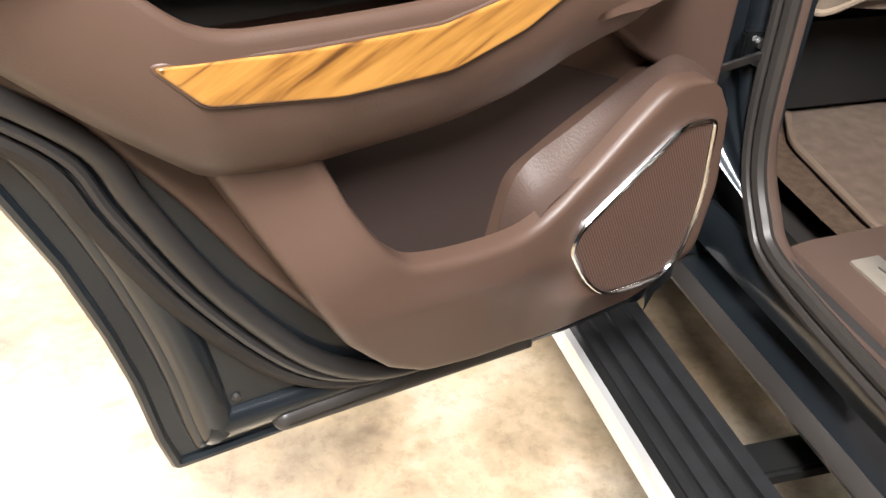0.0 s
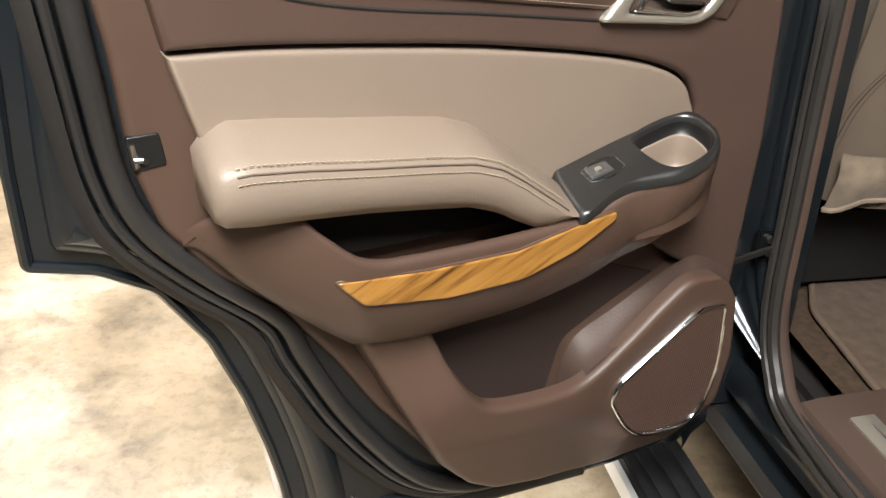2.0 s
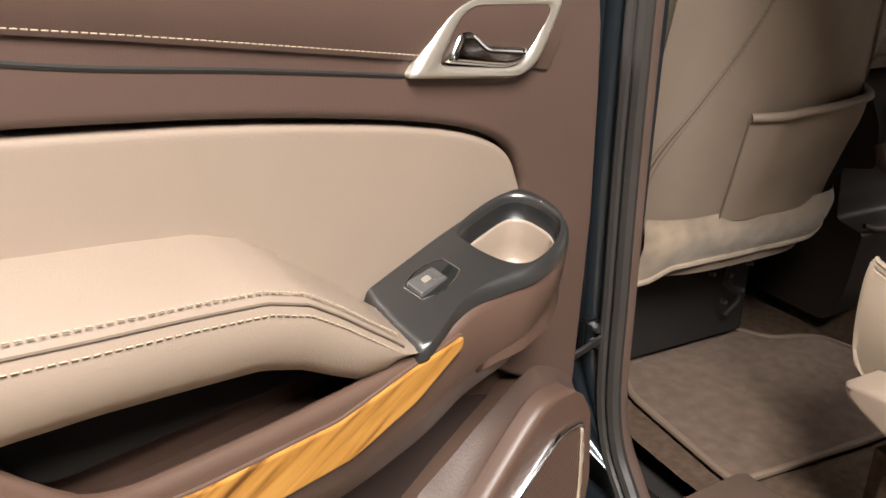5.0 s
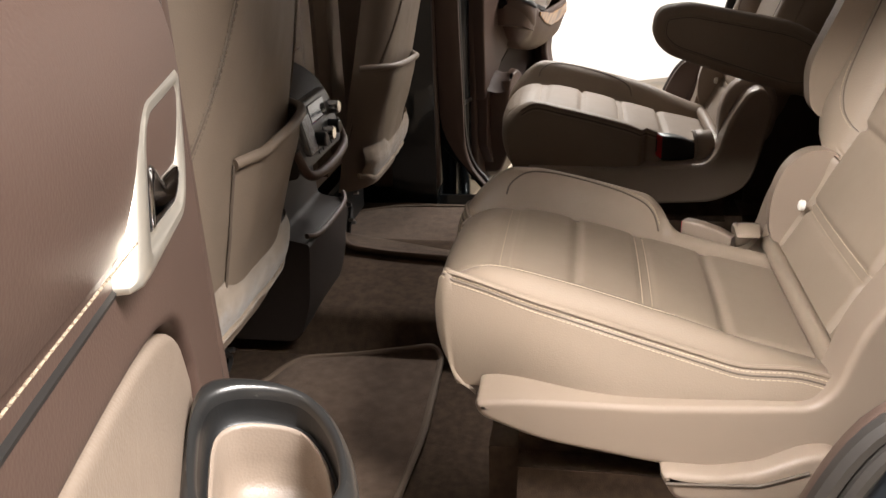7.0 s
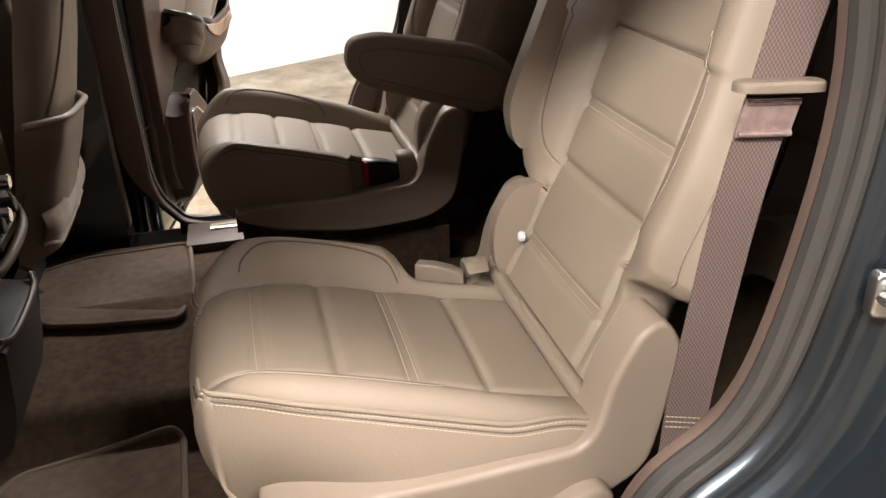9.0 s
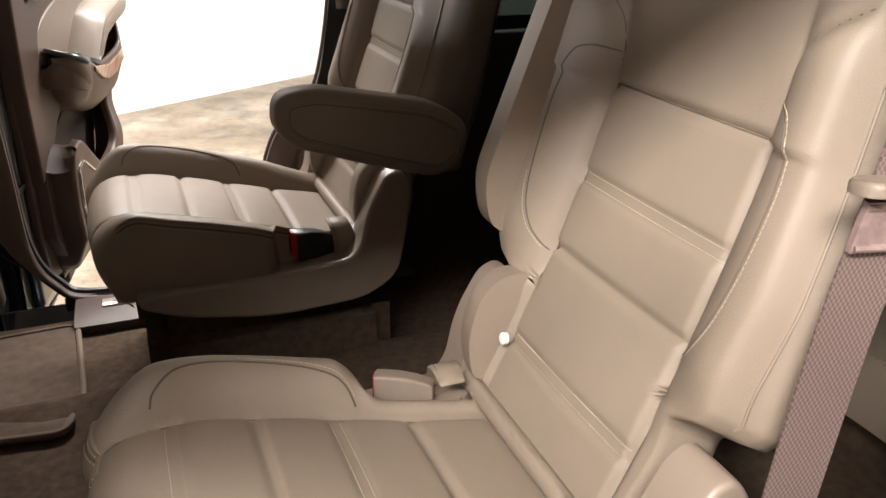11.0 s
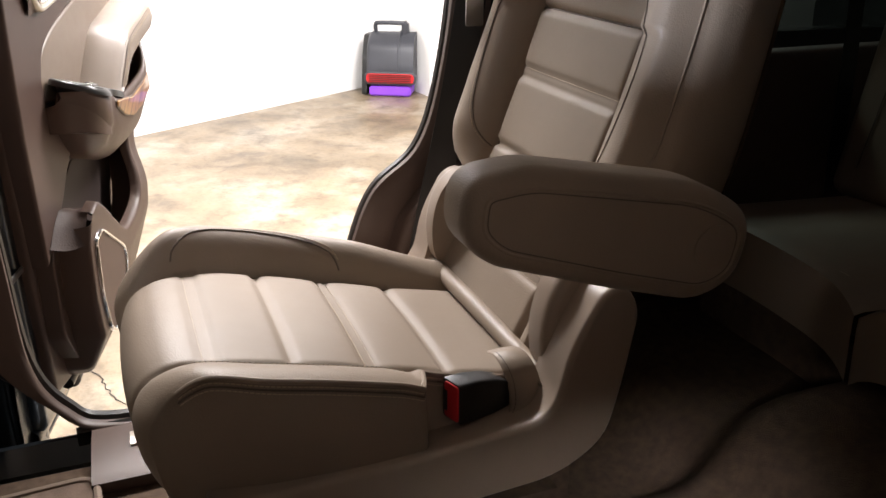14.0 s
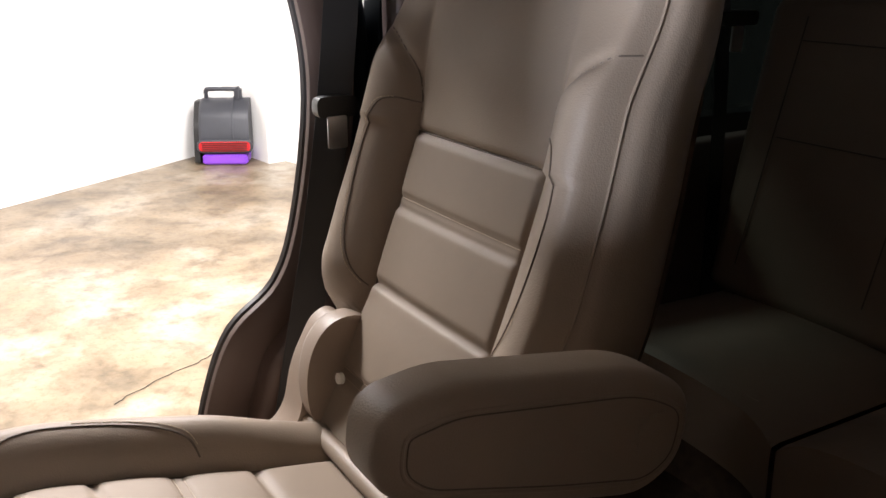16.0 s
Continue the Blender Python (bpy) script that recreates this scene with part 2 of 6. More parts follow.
def webbing():
    m = mat("belt_webbing", (0.15, 0.085, 0.085), 0.75, vary=0.1)
    nt = m.node_tree
    p = nt.nodes["Principled BSDF"]
    tc = nt.nodes.new("ShaderNodeTexCoord")
    v = nt.nodes.new("ShaderNodeTexChecker")
    v.inputs["Scale"].default_value = 400
    weave = nt.nodes.new("ShaderNodeMapping")
    weave.inputs["Scale"].default_value = (0.05, 1.3, 0.75)
    nt.links.new(tc.outputs["Object"], weave.inputs["Vector"])
    nt.links.new(weave.outputs["Vector"], v.inputs["Vector"])
    v.inputs["Color1"].default_value, v.inputs["Color2"].default_value = (0.165, 0.112, 0.098, 1), (0.095, 0.062, 0.055, 1)
    nt.links.new(v.outputs["Color"], p.inputs["Base Color"])
    b = nt.nodes.new("ShaderNodeBump")
    b.inputs["Strength"].default_value, b.inputs["Distance"].default_value = 0.8, 0.001
    nt.links.new(v.outputs["Fac"], b.inputs["Height"])
    nt.links.new(b.outputs["Normal"], p.inputs["Normal"])
    return m


WEBBING = webbing()
LOOPCLOTH = mat("belt_loop_cloth", (0.20, 0.135, 0.12), 0.7, grain=0.8, scale=600, vary=0.2, vary_scale=120)


# ---- mesh helpers ----
from mathutils.geometry import tessellate_polygon


def link_mesh(name, verts, faces, material, parent=None, label="", sharp=38.0):
    me = bpy.data.meshes.new(name)
    me.from_pydata([tuple(v) for v in verts], [], faces)
    me.update()
    bm = bmesh.new()
    bm.from_mesh(me)
    bmesh.ops.recalc_face_normals(bm, faces=bm.faces)
    bm.to_mesh(me)
    bm.free()
    me.shade_smooth()
    me.set_sharp_from_angle(angle=radians(sharp))
    me.materials.append(material)
    ob = new(name, me)
    if parent:
        ob.parent = parent
    if label:
        ob["label"] = label
    return ob


def part(name, bm, material, parent, label="", sharp=38.0):
    me = bpy.data.meshes.new(name)
    bmesh.ops.recalc_face_normals(bm, faces=bm.faces)
    bm.to_mesh(me)
    bm.free()
    me.shade_smooth()
    me.set_sharp_from_angle(angle=radians(sharp))
    me.materials.append(material)
    ob = new(name, me)
    if parent:
        ob.parent = parent
    if label:
        ob["label"] = label
    return ob


def empty(name, m=None, label="", category="", group="", kind=""):
    ob = new(name)
    if m is not None:
        ob.matrix_basis = m
    return tagged(ob, label, category, group, kind)


def spline(pts, n=8, closed=False):
    """Catmull-Rom through the points."""
    P = [Vector(p) for p in pts]
    k = len(P)
    out = []
    for i in range(k if closed else k - 1):
        p0 = P[(i - 1) % k] if closed or i > 0 else P[0] * 2 - P[1]
        p1, p2 = P[i], P[(i + 1) % k]
        p3 = P[(i + 2) % k] if closed or i + 2 < k else P[-1] * 2 - P[-2]
        for j in range(n):
            t = j / n
            out.append(0.5 * ((2 * p1) + (p2 - p0) * t + (2 * p0 - 5 * p1 + 4 * p2 - p3) * t * t + (3 * p1 - p0 - 3 * p2 + p3) * t ** 3))
    if not closed:
        out.append(P[-1])
    return out


def rounded(pts, r, seg=5):
    """A closed 2D polygon with its corners rounded; r: one radius or one for each corner."""
    k = len(pts)
    rs = r if isinstance(r, (list, tuple)) else [r] * k
    out = []
    for i in range(k):
        p, a, b = Vector(pts[i][:2]), Vector(pts[i - 1][:2]), Vector(pts[(i + 1) % k][:2])
        da, db = a - p, b - p
        q = min(rs[i], da.length * 0.48, db.length * 0.48)
        s, e = p + da.normalized() * q, p + db.normalized() * q
        for j in range(seg + 1):
            t = j / seg
            out.append((1 - t) ** 2 * s + 2 * t * (1 - t) * p + t * t * e)
    return out


def inset(poly, d):
    """A closed 2D outline moved inwards by d."""
    k = len(poly)
    area = sum(poly[i][0] * poly[(i + 1) % k][1] - poly[(i + 1) % k][0] * poly[i][1] for i in range(k))
    sg = 1 if area > 0 else -1
    out = []
    for i in range(k):
        p = Vector(poly[i][:2])
        a, b = (p - Vector(poly[i - 1][:2])), (Vector(poly[(i + 1) % k][:2]) - p)
        if a.length < 1e-6:
            a = b
        if b.length < 1e-6:
            b = a
        na, nb = Vector((-a.y, a.x)).normalized() * sg, Vector((-b.y, b.x)).normalized() * sg
        m = (na + nb)
        m = m.normalized() if m.length > 1e-6 else na
        out.append(p + m * (d / max(0.5, m.dot(na))))
    return out


def fill(bm, loop):
    for tri in tessellate_polygon([[v.co.copy() for v in loop]]):
        try:
            bm.faces.new([loop[i] for i in tri])
        except ValueError:
            pass


def slab(outline, n0, n1, bevel=0.004, place=None, seg=4, back=True, dome=None):
    """A prism over a closed 2D outline from depth n0 to n1, with a rounded front edge. place(u, w, n) gives the point."""
    place = place or (lambda u, w, n: (u, n, w))
    bm = bmesh.new()
    rings = [(0.0, n0), (0.0, n1 - (bevel if n1 > n0 else -bevel))]
    sgn = 1 if n1 > n0 else -1
    for j in range(1, seg + 1):
        a = j / seg * math.pi / 2
        rings.append((bevel * (1 - math.cos(a)), n1 - sgn * bevel * (1 - math.sin(a))))
    rings.append((bevel + min(0.003, bevel), n1))
    loops = []
    for d, n in rings:
        o = inset(outline, d) if d else [Vector(p[:2]) for p in outline]
        loops.append([bm.verts.new(place(p.x, p.y, n + (dome(p.x, p.y) if dome else 0))) for p in o])
    k = len(outline)
    for a, b in zip(loops, loops[1:]):
        for i in range(k):
            bm.faces.new((a[i], a[(i + 1) % k], b[(i + 1) % k], b[i]))
    fill(bm, loops[-1])
    if back:
        fill(bm, loops[0])
    return bm


def ring_slab(outer, inner, n0, n1, bevel=0.003, place=None):
    """A frame between two closed outlines with the same number of points."""
    place = place or (lambda u, w, n: (u, n, w))
    bm = bmesh.new()
    k = len(outer)
    prof = []
    for t, n in ((0, n0), (0, n1 - bevel), (0.12, n1 - bevel * 0.3), (0.3, n1), (0.7, n1), (0.88, n1 - bevel * 0.3), (1, n1 - bevel), (1, n0)):
        prof.append([bm.verts.new(place(*(Vector(outer[i][:2]).lerp(Vector(inner[i][:2]), t)), n)) for i in range(k)])
    for a, b in zip(prof, prof[1:] + prof[:1]):
        for i in range(k):
            bm.faces.new((a[i], a[(i + 1) % k], b[(i + 1) % k], b[i]))
    return bm


def tube(pts, r, seg=8, closed=False, bm=None, flat=1.0):
    """A round bar along points (flat: second radius as a share of r)."""
    bm = bm or bmesh.new()
    P = [Vector(p) for p in pts]
    k = len(P)
    up = None
    rings = []
    for i in range(k):
        a = P[i - 1] if i > 0 or closed else P[i]
        b = P[(i + 1) % k] if i < k - 1 or closed else P[i]
        d = (b - a).normalized()
        if up is None:
            up = d.orthogonal().normalized()
        up = (up - d * up.dot(d))
        up = up.normalized() if up.length > 1e-6 else d.orthogonal().normalized()
        side = d.cross(up)
        rr = r(i / max(1, k - 1)) if callable(r) else r
        rings.append([bm.verts.new(P[i] + up * (rr * math.cos(t)) + side * (rr * flat * math.sin(t))) for t in (2 * math.pi * j / seg for j in range(seg))])
    for i in range(k if closed else k - 1):
        a, b = rings[i], rings[(i + 1) % k]
        for j in range(seg):
            bm.faces.new((a[j], a[(j + 1) % seg], b[(j + 1) % seg], b[j]))
    if not closed:
        bm.faces.new(rings[0][::-1])
        bm.faces.new(rings[-1])
    return bm


def stitches(pts, step=0.0058, ln=0.0042, r=0.00065, bm=None):
    """Short thread dashes along a line."""
    bm = bm or bmesh.new()
    P = [Vector(p) for p in pts]
    seglen = [(b - a).length for a, b in zip(P, P[1:])]
    total = sum(seglen)
    d = 0.0

    def at(s):
        for (a, b), l in zip(zip(P, P[1:]), seglen):
            if s <= l:
                return a.lerp(b, s / l if l else 0)
            s -= l
        return P[-1]

    while d + ln < total:
        tube([at(d), at(d + ln * 0.5), at(d + ln)], r, 5, bm=bm)
        d += step
    return bm


def sheet(fn, nu, nv, bm=None):
    """A grid of points fn(a, b), a and b from 0 to 1."""
    bm = bm or bmesh.new()
    g = [[bm.verts.new(fn(i / nu, j / nv)) for j in range(nv + 1)] for i in range(nu + 1)]
    for i in range(nu):
        for j in range(nv):
            bm.faces.new((g[i][j], g[i + 1][j], g[i + 1][j + 1], g[i][j + 1]))
    return bm


def loft(sections, closed=True, caps=True):
    bm = bmesh.new()
    L = [[bm.verts.new(p) for p in s] for s in sections]
    k = len(L[0])
    for a, b in zip(L, L[1:]):
        for i in range(k if closed else k - 1):
            bm.faces.new((a[i], a[(i + 1) % k], b[(i + 1) % k], b[i]))
    if caps and closed:
        bm.faces.new(L[0][::-1])
        bm.faces.new(L[-1])
    return bm


def box(x0, x1, y0, y1, z0, z1, bevel=0.004, seg=2, bm=None):
    b = bmesh.new()
    bmesh.ops.create_cube(b, size=1)
    for v in b.verts:
        v.co = Vector(((x0 + x1) / 2 + v.co.x * (x1 - x0), (y0 + y1) / 2 + v.co.y * (y1 - y0), (z0 + z1) / 2 + v.co.z * (z1 - z0)))
    if bevel:
        bmesh.ops.bevel(b, geom=b.edges[:], offset=bevel, segments=seg, affect="EDGES")
    if bm is not None:
        me = bpy.data.meshes.new("tmp")
        b.to_mesh(me)
        b.free()
        bm.from_mesh(me)
        bpy.data.meshes.remove(me)
        return bm
    return b


def yz(x):
    """Placing for outlines drawn in (y, z), with depth along x."""
    return lambda u, w, n: (n, u, w)


def interp(x, xs, ys):
    return float(np.interp(x, xs, ys))


def curve(x, xs, ys):
    """A smooth line through given points."""
    if x <= xs[0]:
        return ys[0]
    if x >= xs[-1]:
        return ys[-1]
    i = int(np.searchsorted(xs, x)) - 1
    i = max(0, min(len(xs) - 2, i))

    def slope(k):
        if k <= 0 or k >= len(xs) - 1:
            return 0.0
        a, b = (ys[k] - ys[k - 1]) / (xs[k] - xs[k - 1]), (ys[k + 1] - ys[k]) / (xs[k + 1] - xs[k])
        return 0.0 if a * b <= 0 else 2 * a * b / (a + b)

    h = xs[i + 1] - xs[i]
    t = (x - xs[i]) / h
    return (2 * t**3 - 3 * t**2 + 1) * ys[i] + (t**3 - 2 * t**2 + t) * h * slope(i) + (-2 * t**3 + 3 * t**2) * ys[i + 1] + (t**3 - t**2) * h * slope(i + 1)


def resample(poly, n):
    """n points at even steps round a closed outline."""
    P = [Vector(p[:2]) for p in poly]
    L = [0.0]
    for i in range(len(P)):
        L.append(L[-1] + (P[(i + 1) % len(P)] - P[i]).length)
    out = []
    for k in range(n):
        d = L[-1] * k / n
        i = int(np.searchsorted(L, d, side="right")) - 1
        i = min(i, len(P) - 1)
        t = (d - L[i]) / max(1e-9, L[i + 1] - L[i])
        out.append(P[i].lerp(P[(i + 1) % len(P)], t))
    return out


def resample_open(poly, n):
    P = [Vector(p) for p in poly]
    d = [0.0]
    for a, b in zip(P, P[1:]):
        d.append(d[-1] + (b - a).length)
    xs, ys = [p.x for p in P], [p.y for p in P]
    return [Vector((interp(t, d, xs), interp(t, d, ys))) for t in (d[-1] * i / (n - 1) for i in range(n))]


def bulged_strip(low, top, n0, bulge, place, rows=10):
    """A soft roll between two lines with the same number of points."""
    def fn(a, b):
        i = int(round(a * (len(low) - 1)))
        p = Vector(low[i][:2]).lerp(Vector(top[i][:2]), b)
        return place(p.x, p.y, n0 + bulge * math.sin(math.pi * (0.08 + 0.84 * b)) ** 0.6)
    return sheet(fn, len(low) - 1, rows)


def smooth(x, a, b):
    t = min(1.0, max(0.0, (x - a) / (b - a)))
    return t * t * (3 - 2 * t)


def gauss(d, w):
    return math.exp(-(d / w) ** 2)


# ---- garage ----
def wall_run(name, a, b, z0=0.0, z1=3.2, thick=0.15):
    a, b = Vector(a), Vector(b)
    d = (b - a).normalized()
    o = Vector((d.y, -d.x)) * thick
    pts = [a, b, b + o, a + o]
    bm = bmesh.new()
    lo = [bm.verts.new((p.x, p.y, z0)) for p in pts]
    hi = [bm.verts.new((p.x, p.y, z1)) for p in pts]
    for i in range(4):
        bm.faces.new((lo[i], lo[(i + 1) % 4], hi[(i + 1) % 4], hi[i]))
    bm.faces.new(lo[::-1])
    bm.faces.new(hi)
    # out-of-view walls get a dark grey to cut light bounced into the cabin
    if name in ("wall_left", "wall_rear"):
        return tagged(part(name, bm, WALLG, None), "smooth garage wall out of view, darkened to cut bounced light", "wall", kind="structure")
    return tagged(part(name, bm, WALLW, None), "smooth white painted garage wall", "wall", kind="structure")


ROOM = [(-0.53, 11.0), (-6.5, 11.0), (-6.5, -7.0), (6.9, -7.0), (5.85, -2.29), (6.78, -2.16)]
wall_names = ["wall_front", "wall_left", "wall_rear", "wall_return", "wall_corner", "wall_right"]
for wi, wn in enumerate(wall_names):
    wall_run(wn, ROOM[(wi + 1) % 6], ROOM[wi])

for wi, wn in ((5, "baseboard_right"), (4, "baseboard_corner"), (3, "baseboard_return")):
    a, b = Vector(ROOM[(wi + 1) % 6]), Vector(ROOM[wi])
    d = (b - a).normalized()
    o = Vector((-d.y, d.x)) * 0.006
    bm = bmesh.new()
    tube([(a.x + o.x, a.y + o.y, 0.012), (b.x + o.x, b.y + o.y, 0.012)], 0.012, 6, bm=bm)
    tagged(part(wn, bm, DARKVOID, None), "thin dark rubber strip along the wall foot", "baseboard", kind="structure")

fl = bmesh.new()
sheet(lambda a, b: (-9 + 18 * a, -9 + 21 * b, 0.004 * noise.noise((a * 9, b * 9, 0.3))), 36, 36, fl)
tagged(part("floor", fl, CONCRETE, None), "mottled tan polished concrete garage floor with stains", "floor", kind="structure")
tagged(part("ceiling", box(-9, 9, -9, 12, 3.2, 3.3, 0), CEIL, None), "plain garage ceiling out of view, darkened to cut bounced light", "ceiling", kind="structure")


def crack(pts, w=0.004):
    P = spline([(x, y, 0.0045) for x, y in pts], 5)
    rnd = random.Random(4)
    return tube([p + Vector((rnd.uniform(-0.006, 0.006), rnd.uniform(-0.006, 0.006), 0)) for p in P], w, 6, flat=1.0)


# ceiling lamps
def ceiling_lamp(x, y, watts, color):
    e = empty("ceiling_light", pose(x, y, 3.2), "long white ceiling light panel, switched on", "ceiling light", "garage ceiling lights")
    part("housing", box(-0.32, 0.32, -0.72, 0.72, -0.06, -0.001, 0.006), WHITEPL, e)
    lamp = bpy.data.lights.new("lamp", "AREA")
    lamp.shape, lamp.size, lamp.size_y, lamp.energy, lamp.color = "RECTANGLE", 0.6, 1.36, watts, color
    lo = new("lamp", lamp)
    lo.matrix_basis = pose(0, 0, -0.075)
    lo.parent = e


for lamp_row in LAMPS:
    ceiling_lamp(*lamp_row)


# added fill, lifts the upper seat backs through the windscreen
def fill_light(x, y, z, watts, spread):
    e = empty("fill_light", pose(x, y, 0), "added cool fill light on a steel stand, out of view", "work light")
    head = look((0, 0, z), (0.85, -9.9, 1.45))
    for nm, bm, m in (("housing", box(-0.77, 0.77, -0.32, 0.32, 0.0, 0.07, 0.01), WHITEPL), ("yoke", box(-0.80, 0.80, -0.02, 0.02, 0.02, 0.05, 0.006), STEEL)):
        bm.transform(head)
        part(nm, bm, m, e)
    part("pole", tube([(0, 0.06, 0.08), (0, 0.06, z)], 0.016, 10), STEEL, e)
    for k in range(3):
        a = 2.1 * k + 1.57
        part("leg", tube([(0, 0.06, 0.22), (0.32 * math.cos(a), 0.06 + 0.32 * math.sin(a), 0.012)], 0.011, 8), STEEL, e)
    lamp = bpy.data.lights.new("lamp", "AREA")
    lamp.shape, lamp.size, lamp.size_y, lamp.energy, lamp.color, lamp.spread = "RECTANGLE", 1.5, 0.6, watts, COOL_COLOR, radians(spread)
    lo = new("lamp", lamp)
    lo.matrix_basis = head @ pose(0, 0, -0.012)
    lo.parent = e


fill_light(*FILL_LIGHT)


# air mover in the corner
def air_mover():
    e = empty("air_mover", pose(6.12, -1.93, 0, 0, 0, 62), "charcoal carpet-drying air mover with red grille on a purple base", "air mover")
    # local: y faces away from the wall, towards the room
    body = rounded([(-0.12, 0.12), (0.2, 0.12), (0.2, 0.22), (0.15, 0.42), (0.02, 0.5), (-0.16, 0.46), (-0.22, 0.28)], 0.09, 6)
    part("housing", slab(body, -0.19, 0.19, 0.03, lambda u, w, n: (n, u, w)), BLOWERG, e)
    part("side_plate", slab(rounded([(-0.22, 0.01), (0.19, 0.01), (0.13, 0.3), (0.02, 0.47), (-0.17, 0.46)], 0.03), 0.19, 0.235, 0.01, lambda u, w, n: (n, u, w)), BLACKPL, e)
    part("handle", tube(spline([(-0.1, -0.02, 0.46), (-0.1, 0.0, 0.545), (-0.06, 0.02, 0.56), (0.1, 0.02, 0.56), (0.14, 0.01, 0.545), (0.14, -0.01, 0.46)], 6), 0.017, 8), BLOWERG, e)
    part("handle_post", box(-0.13, -0.075, -0.04, 0.05, 0.42, 0.575, 0.018, 3), BLOWERG, e)
    part("housing_band", slab(rounded([(-0.13, 0.115), (0.21, 0.115), (0.21, 0.22), (0.155, 0.43), (0.02, 0.51), (-0.165, 0.47), (-0.23, 0.28)], 0.09, 6), -0.075, -0.06, 0.004, lambda u, w, n: (n, u, w)), BLOWERG, e)
    part("grille_frame", slab(rounded([(-0.215, 0.098), (0.205, 0.098), (0.205, 0.202), (-0.215, 0.202)], 0.05), 0.17, 0.212, 0.01, lambda u, w, n: (u, n, w)), BLOWERG, e)
    part("grille", slab(rounded([(-0.198, 0.112), (0.188, 0.112), (0.188, 0.188), (-0.198, 0.188)], 0.037), 0.20, 0.217, 0.003, lambda u, w, n: (u, n, w)), RED, e, "red outlet grille")
    for k in range(5):
        part("grille_slat", box(-0.175, 0.165, 0.214, 0.224, 0.1175 + 0.0145 * k, 0.1235 + 0.0145 * k, 0.001), BLACKPL, e, "dark grille slat")
    part("base", box(-0.17, 0.17, -0.02, 0.2, 0.006, 0.085, 0.012), PURPLE, e, "glossy purple plastic base")
    part("label_bar", box(-0.02, 0.15, 0.145, 0.152, 0.36, 0.38, 0.002), WHITEPL, e, "pale lettering bar")


air_mover()


# parked white car beyond the open door
def neighbour_car():
    e = empty("parked_car", pose(-1.6, 4.9, 0, 0, 0, 68), "white parked saloon car with dark glass and bright window strip", "car")
    low = rounded([(-2.2, 0.25), (2.2, 0.25), (2.25, 0.6), (2.1, 0.92), (1.2, 1.0), (-1.9, 1.06), (-2.25, 0.9)], 0.12)
    part("body", slab(low, -0.85, 0.85, 0.1, lambda u, w, n: (u, n, w)), WHITEPAINT, e)
    cab = rounded([(-1.75, 1.03), (-1.2, 1.42), (0.1, 1.45), (0.95, 1.0)], 0.1)
    part("cabin_glass", slab(cab, -0.66, 0.66, 0.08, lambda u, w, n: (u, n, w)), GLASSY, e, "dark window glass")
    part("window_strip", tube([(-1.75, -0.8, 1.045), (0.9, -0.8, 0.995)], 0.012, 6), CHROME, e, "bright window strip")
    part("door_gap", tube(spline([(-0.6, -0.852, 0.35), (-0.62, -0.852, 0.8), (-0.55, -0.853, 1.0)], 6), 0.004, 5), RUBBER, e)
    for cx in (-1.4, 1.4):
        for cy in (-0.86, 0.72):
            b = bmesh.new()
            tube([(cx, cy - 0.02, 0.32), (cx, cy + 0.16, 0.32)], 0.32, 28, bm=b)
            part("wheel", b, TYRE, e)


neighbour_car()

# ---- car body ----
CAR = {}


def opening_outline():
    return [(0.30, 0.622), (0.38, 0.665), (0.425, 0.76), (0.435, 0.95), (0.442, 1.2), (0.44, 1.45), (0.41, 1.66), (0.33, 1.72),
            (0.0, 1.735), (-0.15, 1.715), (-0.255, 1.62), (-0.305, 1.47), (-0.318, 1.33), (-0.29, 1.15), (-0.25, 1.05), (-0.172, 0.983), (-0.128, 0.88),
            (-0.10, 0.76), (-0.06, 0.66), (0.0, 0.625)]


OPEN = spline([(y, z, 0) for y, z in opening_outline()], 6, closed=True)
OPEN2 = [(p.x, p.y) for p in OPEN]


